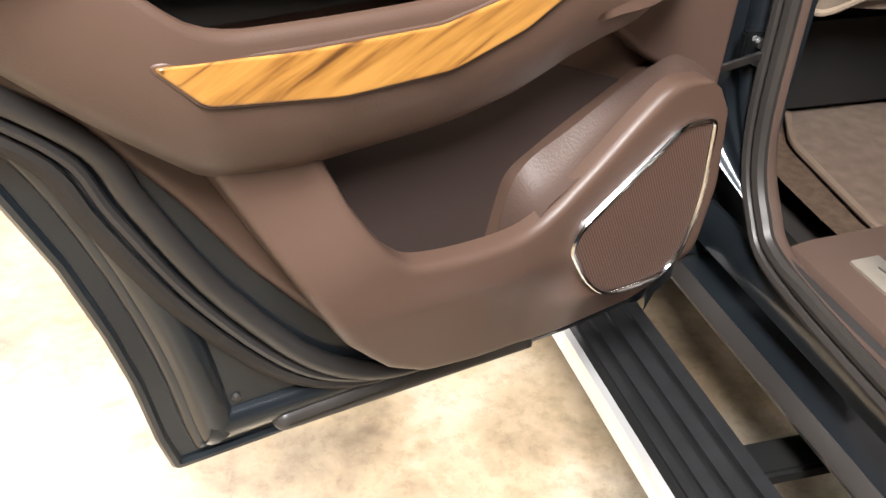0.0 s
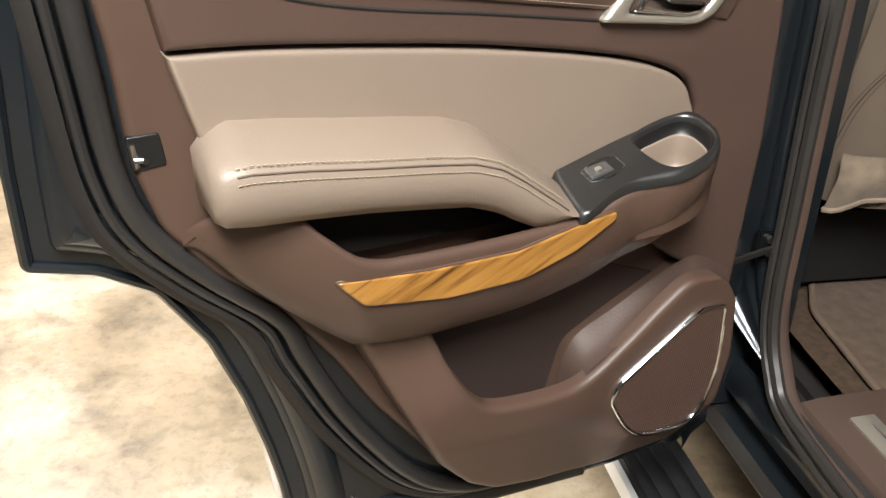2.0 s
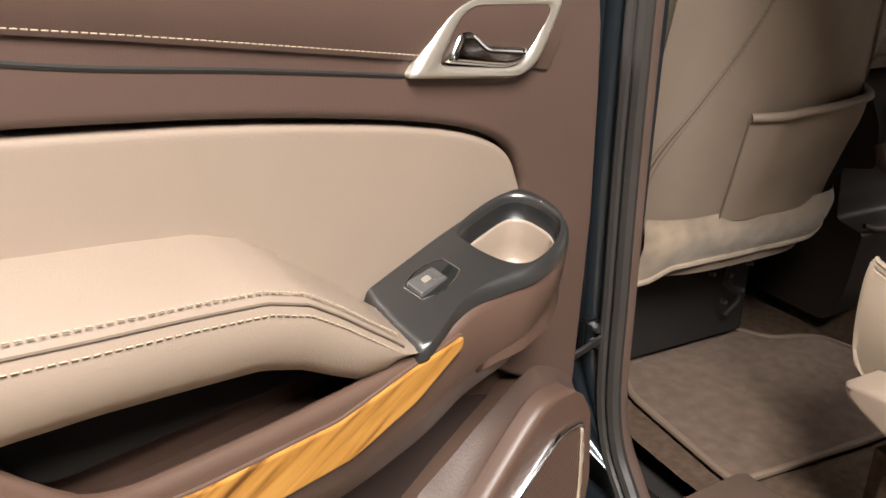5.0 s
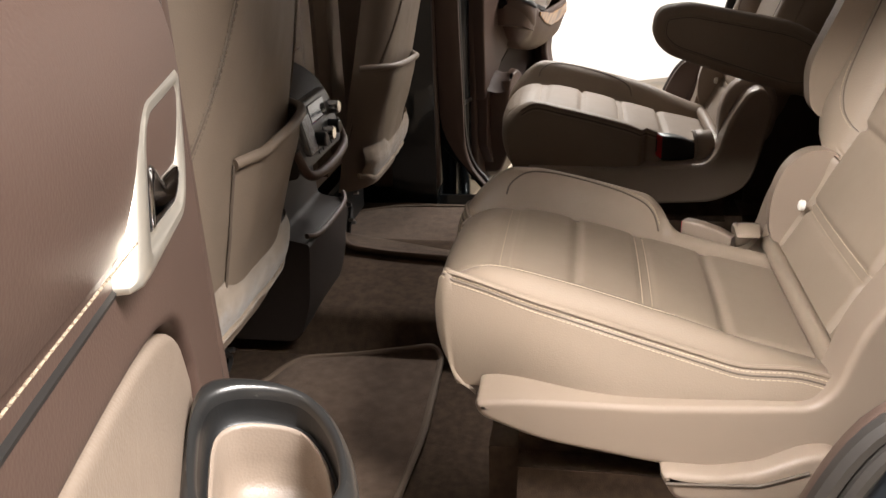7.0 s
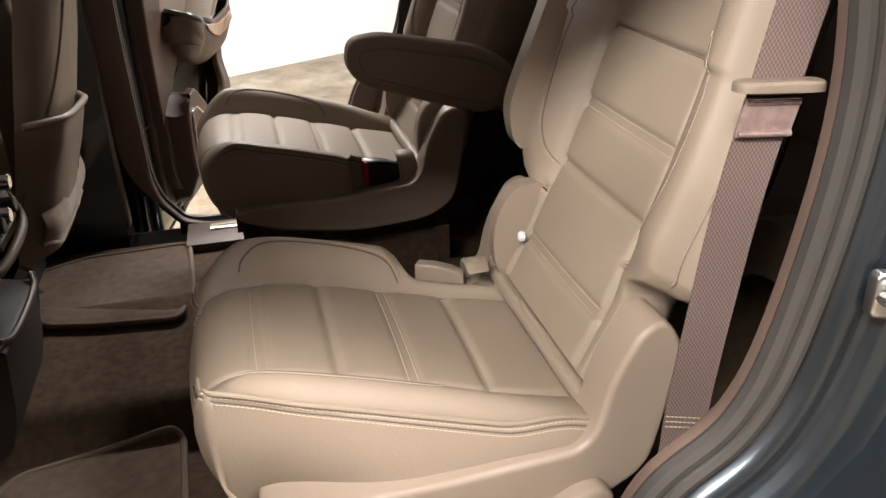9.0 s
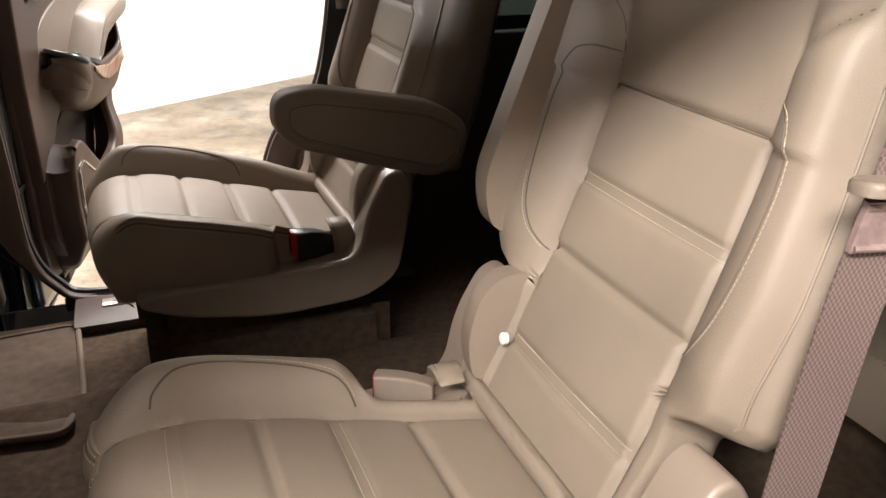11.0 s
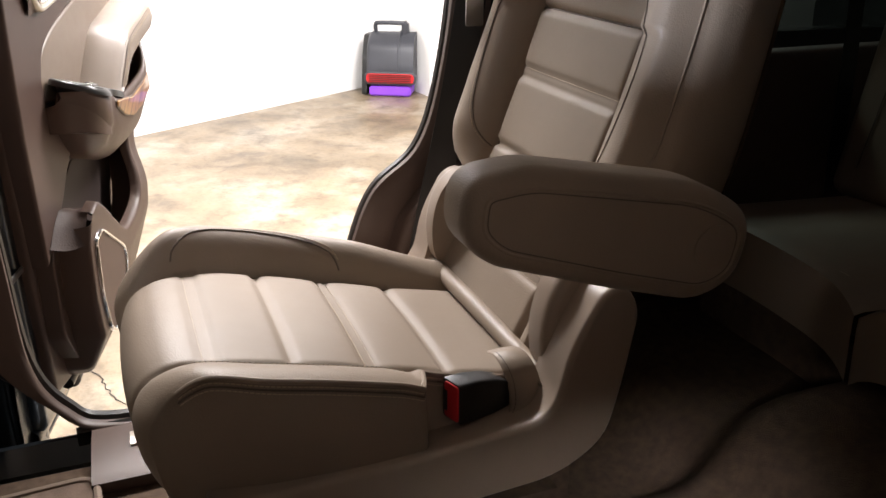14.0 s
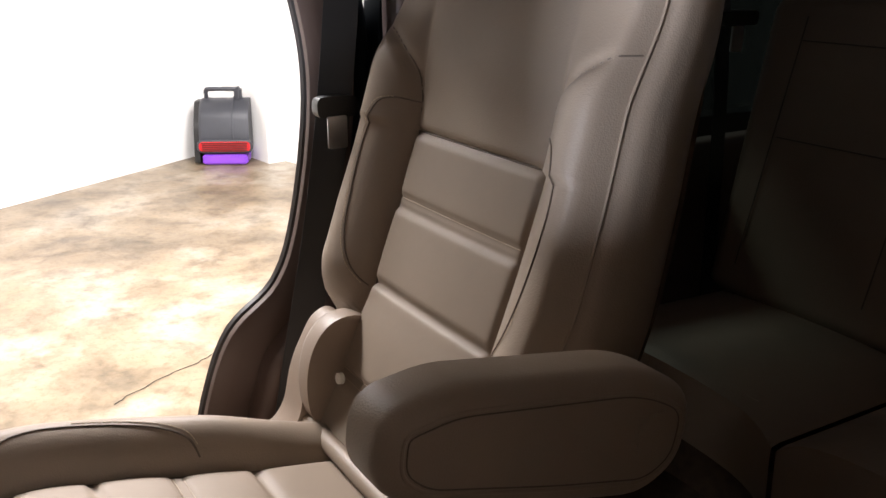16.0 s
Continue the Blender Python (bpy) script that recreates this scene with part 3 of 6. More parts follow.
def body_side(s):
    """One side of the car: s = -1 left, 1 right."""
    side = "left" if s < 0 else "right"
    k = len(OPEN2)

    def ring(n_out, rows):
        """Skin strips round the opening: rows of (offset outwards, x)."""
        bm = bmesh.new()
        prev = None
        for d, x in rows:
            o = inset(OPEN2, -d) if d else [Vector(p) for p in OPEN2]
            cur = []
            for p, q in zip(o, OPEN2):
                k_ = smooth(q[1], 0.63, 0.86)
                cur.append(bm.verts.new((s * (0.868 + (x - 0.868) * k_ if x > 0.868 else x), q[0] + (p.x - q[0]) * max(k_, 0.12), q[1] + (p.y - q[1]) * max(k_, 0.12))))
            if prev:
                for i in range(k):
                    bm.faces.new((prev[i], prev[(i + 1) % k], cur[(i + 1) % k], cur[i]))
            prev = cur
        return bm

    e = empty("body_side", None, "dark slate blue metallic car body side with bare door opening", "car body")
    # jamb: flange, channel, step and outer return
    part("door_jamb", ring(1, [(0.0, 0.845), (0.004, 0.857), (0.018, 0.866), (0.030, 0.866), (0.036, 0.869), (0.041, 0.877), (0.046, 0.883), (0.052, 0.885), (0.060, 0.882), (0.068, 0.881), (0.074, 0.885), (0.079, 0.893), (0.085, 0.897), (0.098, 0.899), (0.112, 0.902), (0.124, 0.908), (0.133, 0.92), (0.14, 0.94), (0.143, 0.955), (0.15, 0.966)]), PAINT, e, sharp=60)
    # inner trim strip next to the seal
    part("pillar_trim", ring(1, [(-0.004, 0.862), (-0.007, 0.853), (-0.006, 0.844), (0.004, 0.838), (0.02, 0.835), (0.06, 0.833)]), TRIM_BROWN, e)
    seal = bmesh.new()
    tube([(s * 0.866, p.x, p.y) for p in OPEN], 0.011, 8, closed=True, bm=seal)
    tube([(s * 0.872, q.x, q.y) for q in inset(OPEN2, -0.018)], 0.009, 8, closed=True, bm=seal)
    part("weatherstrip", seal, RUBBER_SOFT, e, "black rubber weatherstrip round the door opening")
    out = inset(OPEN2, -0.15)
    # outer quarter panel behind the opening
    rear = [(-0.47, 1.775), (-0.47, 1.62), (-0.455, 1.33), (-0.43, 1.15), (-0.37, 1.02), (-0.30, 0.93), (-0.26, 0.86), (-0.25, 0.76), (-0.24, 0.5), (-0.33, 0.5), (-0.36, 0.7), (-0.5, 0.88), (-0.75, 0.96), (-1.0, 0.92), (-1.2, 0.75), (-1.3, 0.5), (-2.2, 0.52), (-2.25, 1.1), (-2.2, 1.2), (-0.6, 1.22), (-0.58, 1.5), (-2.1, 1.5), (-2.18, 1.66), (-2.1, 1.775)]
    part("quarter_panel", slab([Vector(p) for p in rear], 0.90 * s, 0.965 * s, 0.012, yz(0)), PAINT, e)
    part("quarter_glass", slab(rounded([(-0.6, 1.22), (-0.58, 1.5), (-2.1, 1.5), (-2.2, 1.2)], 0.05), 0.90 * s, 0.905 * s, 0.001, yz(0)), PRIVACY, e, "dark privacy glass")
    part("inner_side_trim", slab(rounded([(-0.36, 0.55), (-2.2, 0.55), (-2.2, 1.2), (-0.42, 1.2), (-0.36, 1.0)], 0.03), 0.80 * s, 0.76 * s, 0.015, yz(0)), TRIM_BROWN, e)
    part("upper_side_trim", slab(rounded([(-0.42, 1.53), (-2.2, 1.53), (-2.2, 1.77), (-0.36, 1.77)], 0.02), 0.82 * s, 0.76 * s, 0.015, yz(0)), HEADLINER, e)
    part("wheel_house_trim", slab(rounded([(-0.13, 0.60), (-0.16, 0.80), (-0.21, 0.95), (-0.30, 1.04), (-0.42, 1.04), (-0.42, 0.60)], 0.02), 0.835 * s, 0.79 * s, 0.015, yz(0)), TRIM_BROWN, e)
    part("lower_pillar_trim", slab(rounded([(-0.40, 1.0), (-0.63, 1.0), (-0.61, 1.535), (-0.425, 1.535), (-0.43, 1.3)], 0.02), 0.83 * s, 0.785 * s, 0.02, yz(0)), TRIM_BROWN, e)
    # front door, shut
    part("front_door", slab(rounded([(0.62, 0.5), (1.75, 0.5), (1.8, 1.2), (0.61, 1.34)], 0.03), 0.80 * s, 0.97 * s, 0.02, yz(0)), PAINT, e)
    part("front_window", slab(rounded([(0.62, 1.34), (1.78, 1.2), (1.3, 1.70), (0.62, 1.76)], 0.01), 0.85 * s, 0.855 * s, 0.001, yz(0)), FRONTGLASS, e, "shut tinted front window glass")
    part("pillar", slab(rounded([(0.5, 0.5), (0.63, 0.5), (0.63, 1.76), (0.47, 1.76), (0.5, 1.4)], 0.01), 0.78 * s, 0.95 * s, 0.012, yz(0)), PAINT, e)
    part("pillar_cover", slab(rounded([(0.49, 0.64), (0.7, 0.64), (0.66, 1.75), (0.5, 1.75), (0.5, 1.2)], 0.02), 0.83 * s, 0.79 * s, 0.02, yz(0)), TRIM_BROWN, e)
    # roof rail
    part("roof_rail", box(min(0.62 * s, 0.93 * s), max(0.62 * s, 0.93 * s), -2.2, 1.3, 1.76, 1.82, 0.02), PAINT, e)
    return e


CAR["left"], CAR["right"] = body_side(-1), body_side(1)


def along(section, y0, y1, slope=0.0, s=-1, n=8):
    """A bar with the given (x, z) section along the car."""
    secs = []
    for j in range(n + 1):
        y = y0 + (y1 - y0) * j / n
        secs.append([(s * (x + slope * (y - 0.3)), y, z) for x, z in section])
    return loft(secs)


for s, nm in ((-1, "left"), (1, "right")):
    sl = 0.06 if s < 0 else 0.0
    e = empty("rocker_sill", None, "dark blue rocker panel with brown door sill trim", "door sill")
    part("sill_trim", along([(0.66, 0.60), (0.66, 0.634), (0.68, 0.64), (0.80, 0.632), (0.828, 0.626), (0.836, 0.615), (0.836, 0.59), (0.7, 0.57)], -0.45, 0.345, sl, s), TRIM_BROWN, e)
    part("scuff_plate", along([(0.742, 0.630), (0.742, 0.6395), (0.745, 0.641), (0.782, 0.6385), (0.785, 0.637), (0.785, 0.630)], -0.08, 0.285, sl, s), SATIN, e, "brushed metal scuff plate")
    part("scuff_groove", along([(0.760, 0.637), (0.760, 0.6415), (0.7625, 0.6413), (0.7625, 0.637)], -0.06, 0.262, sl, s), STEEL, e)
    part("rocker_ledge", along([(0.82, 0.57), (0.848, 0.606), (0.858, 0.606), (0.868, 0.59), (0.874, 0.565), (0.872, 0.545), (0.84, 0.53)], -0.4, 0.62, sl, s), PAINT, e)
    part("rocker_panel", along([(0.79, 0.40), (0.815, 0.508), (0.822, 0.514), (0.83, 0.514), (0.868, 0.480), (0.872, 0.474), (0.868, 0.44), (0.83, 0.40)], -0.45, 0.66, sl, s), PAINT, e)
    part("rocker_lip", along([(0.864, 0.476), (0.870, 0.479), (0.886, 0.467), (0.889, 0.461), (0.886, 0.452), (0.866, 0.452)], -0.45, 0.66, sl, s), RUBBER_SOFT, e, "grey plastic rocker edge strip")
    part("sill_seal", along([(0.838, 0.59), (0.838, 0.618), (0.846, 0.626), (0.855, 0.618), (0.857, 0.60), (0.85, 0.585)], -0.1, 0.37, sl, s), RUBBER, e)
    b = empty("running_board", None, "black ribbed running board with bright outer edge under the door", "running board")
    part("board", along([(0.94, 0.36), (0.94, 0.405), (0.95, 0.415), (1.068, 0.42), (1.078, 0.41), (1.078, 0.36)], -0.6, 1.6, sl, s), BLACKPL, b)
    part("bright_edge", along([(1.079, 0.372), (1.074, 0.412), (1.079, 0.4215), (1.089, 0.418), (1.092, 0.408), (1.086, 0.372)], -0.6, 1.6, sl, s), ALU, b, "polished aluminium edge strip")
    for i, (x0, x1) in enumerate(((0.946, 0.973), (0.981, 1.008), (1.016, 1.041), (1.048, 1.066))):
        part("tread_rib", along([(x0, 0.41), (x0 + 0.002, 0.4235), (x1 - 0.002, 0.4245), (x1, 0.41)], -0.6, 1.6, sl, s), STEP, b)
    for yb in (-0.4, 0.2, 1.2):
        part("bracket", box(min(s * 0.7, s * 1.0), max(s * 0.7, s * 1.0), yb - 0.03, yb + 0.03, 0.34, 0.37, 0.006), BLACKPL, b)

# roof, rear, front and underbody
e = empty("car_roof", None, "car roof with beige cloth headliner", "car roof")
part("roof_skin", box(-0.8, 0.8, -2.25, 1.3, 1.83, 1.87, 0.02), PAINT, e)
part("headliner", box(-0.78, 0.78, -2.2, 1.25, 1.775, 1.82, 0.01), HEADLINER, e, "beige cloth headliner")
e = empty("tailgate", None, "shut tailgate with dark rear window", "tailgate")
part("panel", box(-0.9, 0.9, -2.32, -2.25, 0.5, 1.25, 0.02), PAINT, e)
part("rear_window", box(-0.8, 0.8, -2.29, -2.28, 1.25, 1.76, 0.002), PRIVACY, e)
e = empty("dashboard", None, "dark dashboard and firewall ahead of the front seats", "dashboard")
part("firewall", box(-0.85, 0.85, 1.72, 1.8, 0.4, 1.2, 0.02), DARKVOID, e)
part("panel", box(-0.8, 0.8, 1.4, 1.72, 0.95, 1.22, 0.05), COCOA, e)
part("windscreen", slab([Vector(p) for p in [(1.75, 1.2), (1.74, 1.18), (1.25, 1.8), (1.27, 1.81)]], -0.8, 0.8, 0.002, lambda u, w, n: (n, u, w)), WINDSCREEN, e, "clear laminated windscreen")
e = empty("underbody", None, "dark flat car underbody pan above the floor", "underbody")
part("pan", box(-0.77, 0.77, -2.25, 1.75, 0.36, 0.56, 0.02), DARKVOID, e)



# wheels under the body
def wheel(s, y):
    e = empty("car_wheel", None, "black rubber tyre on grey steel rim on concrete", "wheel", "wheels of the car")
    sec = [(0.62, 0.2), (0.62, 0.31), (0.65, 0.352), (0.70, 0.36), (0.78, 0.36), (0.83, 0.352), (0.85, 0.31), (0.85, 0.2)]
    rings = [[(s * x, y + r * math.cos(a), 0.362 + r * math.sin(a)) for x, r in sec] for a in (2 * math.pi * k / 36 for k in range(37))]
    part("tyre", loft(rings, caps=False), TYRE, e)
    part("rim", tube([(s * 0.66, y, 0.362), (s * 0.835, y, 0.362)], 0.215, 32), STEEL, e)


for s in (-1, 1):
    for y in (-0.86, 1.42):
        wheel(s, y)


# carpeted floor with a raised middle
def floor_z(x, y):
    z = 0.615 + 0.075 * smooth(x, -0.17, -0.10) * (1 - smooth(x, 0.27, 0.36))
    z += 0.12 * smooth(-y, 0.45, 0.6)
    return z


bm = sheet(lambda a, b: (-0.74 + 1.48 * a, -2.2 + 3.85 * b, floor_z(-0.74 + 1.48 * a, -2.2 + 3.85 * b) + 0.003 * noise.noise((a * 14, b * 30, 1))), 74, 90)
tagged(part("cabin_carpet", bm, CARPET, None), "brown cut-pile carpet covering the cabin floor", "carpet", kind="structure")


def floor_mat(s):
    pts = [(-0.69, 0.34), (-0.672, 0.60), (-0.64, 0.66), (-0.61, 0.72), (-0.33, 0.72), (-0.285, 0.64), (-0.23, 0.625), (-0.19, 0.60), (-0.165, 0.50), (-0.145, 0.335), (-0.4, 0.325)]
    o = rounded(pts, 0.03, 5)
    o = [Vector((p.x if s < 0 else -p.x, p.y)) for p in o]
    e = empty("floor_mat", None, "brown carpet floor mat with stitched pale edge binding", "floor mat", "rear floor mats")

    def place(u, w, n):
        return (u, w, floor_z(u, w) + n)

    part("mat_carpet", slab(o, 0.002, 0.014, 0.004, place), MATCLOTH, e)
    part("binding", tube([place(p.x, p.y, 0.012) for p in o], 0.0065, 8, closed=True), BINDING, e, "stitched edge binding")


floor_mat(-1)
floor_mat(1)


# ---- rear doors ----
def rear_door(s, angle, hx, hy):
    """s = -1 left, 1 right. Local: x runs from the hinge to the latch (turned round on the right), y out of the panel."""
    sg = -s
    e = empty("rear_door", pose(hx, hy, 0, 0, 0, 180 - s * angle), "open rear car door with brown and tan inner panel, wood strip and speaker", "car door", "open rear doors")

    def pl(u, w, n):
        return (sg * u, n, w)

    def P(name, bm, m, label="", parent=None, sharp=38.0):
        return part(name, bm, m, parent or e, label, sharp)

    # painted shell
    shell_pts = [(0.10, 0.47), (0.288, 0.475), (0.61, 0.518), (0.746, 0.532), (0.853, 0.545), (0.863, 0.60), (0.872, 0.69), (0.884, 0.76), (0.905, 0.85), (0.937, 0.947), (0.985, 1.03), (1.04, 1.068), (1.108, 1.09),
                 (1.103, 1.2), (1.092, 1.31), (1.078, 1.455), (0.985, 1.455), (0.962, 1.405), (0.5, 1.378), (0.10, 1.35)]
    outer = rounded(shell_pts, 0.008, 3)
    shell = P("door_shell", slab(outer, -0.085, -0.004, 0.01, pl), PAINT, "dark slate blue painted door shell")
    P("hem_edge", tube([pl(p.x, p.y, -0.004) for p in inset(outer, 0.006)], 0.007, 8, closed=True), PAINT, parent=shell)
    soft = rounded(shell_pts, [0.01 if i < 2 or i > 14 else 0.045 for i in range(len(shell_pts))], 6)
    step1 = inset(soft, 0.03)
    P("shell_step", slab(step1, -0.01, 0.014, 0.012, pl, seg=7), PAINT, parent=shell, sharp=60)
    band = [[pl(p.x, p.y, n_) for p in inset(resample(soft, 220), d_)] for d_, n_ in ((0.040, 0.012), (0.046, 0.0205), (0.054, 0.0245), (0.064, 0.0255), (0.074, 0.0235), (0.080, 0.018), (0.083, 0.012))]
    P("shell_band", loft(band, caps=False), PAINT, parent=shell, sharp=70)
    for bu, bw in ((0.80, 0.70), (0.775, 0.632), (0.86, 0.93), (0.62, 0.556)):
        P("shell_bolt", tube([pl(bu, bw, 0.012), pl(bu, bw, 0.0175), pl(bu, bw, 0.019)], lambda t: 0.0052 if t < 0.8 else 0.0035, 10), RUBBER, parent=shell)
    mid = rounded([(0.13, 0.53), (0.4, 0.545), (0.62, 0.58), (0.70, 0.62), (0.78, 0.74), (0.83, 0.86), (0.87, 0.97), (0.93, 1.03), (1.0, 1.10), (1.025, 1.2), (1.03, 1.40), (0.13, 1.34)], 0.04, 5)
    P("inner_panel", slab(mid, 0.01, 0.036, 0.022, pl, seg=8), PAINT, parent=shell, sharp=60)
    P("drain_plate", slab(rounded([(0.36, 0.500), (0.735, 0.556), (0.742, 0.572), (0.73, 0.586), (0.36, 0.545)], 0.012, 5), 0.0, 0.03, 0.014, pl, seg=7), RUBBER_SOFT, "grey moulded drain cover", parent=shell, sharp=60)
    seal = spline([(0.25, 0.578, 0), (0.40, 0.583, 0), (0.53, 0.595, 0), (0.611, 0.612, 0), (0.693, 0.671, 0), (0.777, 0.796, 0), (0.833, 0.918, 0), (0.859, 0.985, 0), (0.93, 1.06, 0), (0.985, 1.13, 0), (1.006, 1.2, 0), (1.012, 1.3, 0), (1.016, 1.39, 0)], 6)
    P("door_seal", tube([pl(p.x, p.y, 0.046) for p in seal], 0.012, 10), RUBBER, "black rubber door seal")
    P("seal_lip", tube([pl(p.x + 0.02, p.y - 0.008, 0.038) for p in seal], 0.006, 8), RUBBER)
    # near-black tube drawn as the shade in the gap beside the seal
    P("seal_gap_shade", tube([pl(p.x + 0.036, p.y - 0.016, 0.030) for p in seal], 0.011, 8, flat=0.6), DARKVOID)

    # base of the trim panel
    base = rounded([(0.165, 0.60), (0.262, 0.585), (0.398, 0.60), (0.518, 0.617), (0.60, 0.645), (0.66, 0.69), (0.75, 0.82), (0.80, 0.91), (0.866, 1.008), (0.924, 1.06), (0.972, 1.13), (0.99, 1.20), (0.992, 1.31), (1.0, 1.385), (0.955, 1.39), (0.948, 1.43), (0.761, 1.423), (0.539, 1.405), (0.244, 1.382), (0.185, 1.35), (0.17, 1.32), (0.157, 1.09)], 0.012, 4)
    P("base_panel", slab(base, 0.03, 0.055, 0.01, pl), COCOA, "cocoa brown moulded base panel")
    # upper trim
    up_bottom = spline([(0.947, 1.318, 0), (0.863, 1.313, 0), (0.746, 1.300, 0), (0.612, 1.282, 0), (0.456, 1.253, 0), (0.366, 1.228, 0), (0.317, 1.201, 0), (0.294, 1.162, 0)], 5)
    upper = [(p.x, p.y) for p in up_bottom] + [(0.296, 1.10), (0.40, 1.07), (0.45, 1.04), (0.36, 0.99), (0.30, 0.94), (0.24, 0.90), (0.166, 0.86), (0.157, 1.09), (0.164, 1.243), (0.170, 1.31), (0.176, 1.335), (0.187, 1.353), (0.203, 1.368), (0.222, 1.378), (0.244, 1.384), (0.539, 1.407), (0.761, 1.425), (0.948, 1.437), (0.962, 1.42)]
    P("upper_trim", slab([Vector(p) for p in upper], 0.05, 0.083, 0.007, pl), COCOA_SOFT, "dark brown soft upper trim")
    groove = spline([(0.923, 1.437, 0), (0.905, 1.407, 0), (0.873, 1.375, 0), (0.831, 1.354, 0), (0.744, 1.335, 0), (0.612, 1.316, 0), (0.467, 1.293, 0)], 6)
    # roll above the groove
    stline = spline([(0.909, 1.435, 0), (0.885, 1.400, 0), (0.857, 1.376, 0), (0.825, 1.365, 0), (0.68, 1.342, 0), (0.46, 1.306, 0)], 6)
    rtop = [(0.905, 1.4365), (0.90, 1.436), (0.88, 1.435), (0.84, 1.432), (0.6, 1.413), (0.24, 1.384)]
    rlow = [(0.909, 1.435), (0.885, 1.400), (0.857, 1.376), (0.825, 1.365), (0.68, 1.342), (0.27, 1.274)]
    ta, tb = spline([(*p, 0) for p in rlow], 10), spline([(*p, 0) for p in rtop], 10)
    P("shoulder_roll", bulged_strip(ta, tb, 0.080, 0.014, pl), COCOA_SOFT, "brown stitched leather shoulder roll", sharp=80)
    # near-black line stands for the shadow in the groove under the roll
    P("shoulder_seam", tube([pl(p.x, p.y, 0.0822) for p in groove], 0.0022, 6), DARKVOID)
    P("shoulder_stitching", stitches([pl(p.x - 0.002, p.y + 0.004, 0.0935) for p in stline], 0.0055, 0.0038, 0.0005), THREAD, "cream thread stitching")
    # tan insert
    ins_top = [(p.x, p.y - 0.005) for p in up_bottom]
    insert = ins_top + [(0.30, 1.12), (0.50, 1.09), (0.60, 1.10), (0.90, 1.12), (0.913, 1.166), (0.926, 1.225)]
    P("tan_insert", slab([Vector(p) for p in insert], 0.05, 0.079, 0.006, pl), TAN, "tan leather door insert")
    # latch side field and latch
    P("latch_recess", slab(rounded([(0.957, 1.202), (0.99, 1.20), (0.992, 1.236), (0.960, 1.236)], 0.004), 0.05, 0.0572, 0.002, pl), BLACKPL)
    P("latch", tube([pl(0.976, 1.208, 0.056), pl(0.980, 1.212, 0.060), pl(0.987, 1.212, 0.058)], 0.003, 8), STEEL, "steel door latch")
    P("latch_post", tube([pl(0.985, 1.204, 0.056), pl(0.987, 1.228, 0.056)], 0.003, 8), STEEL)

    # armrest, swept along its length
    us = [0.936, 0.93, 0.90, 0.85, 0.782, 0.72, 0.668, 0.634, 0.605, 0.582, 0.555, 0.53, 0.512]
    zt = [1.219, 1.226, 1.228, 1.222, 1.211, 1.202, 1.193, 1.180, 1.160, 1.142, 1.121, 1.100, 1.086]
    zb = [1.170, 1.165, 1.161, 1.157, 1.149, 1.139, 1.130, 1.116, 1.098, 1.085, 1.079, 1.083, 1.084]
    nf = [0.150, 0.155, 0.158, 0.159, 0.159, 0.159, 0.159, 0.159, 0.159, 0.159, 0.158, 0.157, 0.152]
    secs = []
    for j in range(49):
        u = 0.936 + (0.512 - 0.936) * j / 48
        t, b_, f = (interp(-u, [-q for q in us], v) for v in (zt, zb, nf))
        h = t - b_
        back = 0.07
        rise = 0.016 * smooth(-u, -0.937, -0.90)
        secs.append([pl(u, t + 0.002 + rise, back), pl(u, t + 0.005 + rise * 0.7, back + 0.03), pl(u, t + 0.004, f - 0.022), pl(u, t - 0.003, f - 0.006), pl(u, t - 0.012 if h > 0.02 else t - h / 2, f),
                     pl(u, (t + b_) / 2, f + 0.003), pl(u, b_ + min(0.012, h / 3), f - 0.002), pl(u, b_, f - 0.012), pl(u, b_ - 0.001, back + 0.02), pl(u, b_, back)])
    P("armrest", loft(secs), TAN, "tan leather padded armrest", sharp=60)
    lip = [pl(u, interp(-u, [-q for q in us], zt) - 0.0085, interp(-u, [-q for q in us], nf) - 0.0006) for u in (0.914 - 0.372 * j / 60 for j in range(61))]
    P("armrest_seam", tube(lip, 0.0010, 6), TANSEAM)
    P("armrest_stitching", stitches([Vector(q) + Vector((0, -0.0027, 0.0078)) for q in lip], 0.0062, 0.004, 0.00065), THREAD, "cream thread stitching")
    P("armrest_stitching", stitches([Vector(q) + Vector((0, 0.0026, -0.0075)) for q in lip], 0.0062, 0.004, 0.00065), THREAD, "cream thread stitching")

    # carrier under the armrest with a hollow behind its lip
    secs = []
    for j in range(57):
        u = 0.955 + (0.285 - 0.955) * j / 56
        top = curve(-u, [-0.955, -0.93, -0.86, -0.83, -0.79, -0.76, -0.59, -0.54, -0.50, -0.46, -0.42, -0.36, -0.31, -0.285], [1.122, 1.148, 1.158, 1.13, 1.098, 1.091, 1.084, 1.086, 1.089, 1.102, 1.109, 1.1215, 1.139, 1.143])
        low = curve(-u, [-0.955, -0.90, -0.86, -0.82, -0.788, -0.70, -0.6, -0.515, -0.45, -0.383, -0.33, -0.297, -0.285], [1.11, 1.06, 1.02, 0.985, 0.961, 0.947, 0.947, 0.956, 0.975, 1.003, 1.055, 1.10, 1.115])
        f = curve(-u, [-0.955, -0.92, -0.85, -0.8, -0.47, -0.45, -0.42, -0.39, -0.36, -0.33, -0.31, -0.297, -0.285], [0.058, 0.10, 0.14, 0.154, 0.157, 0.156, 0.161, 0.1695, 0.1695, 0.163, 0.150, 0.134, 0.112])
        h = top - low
        bot = 0.056 + (f - 0.056) * 0.55
        inn = top - 0.075 if u < 0.45 else max(low + 0.012, top - 0.06)
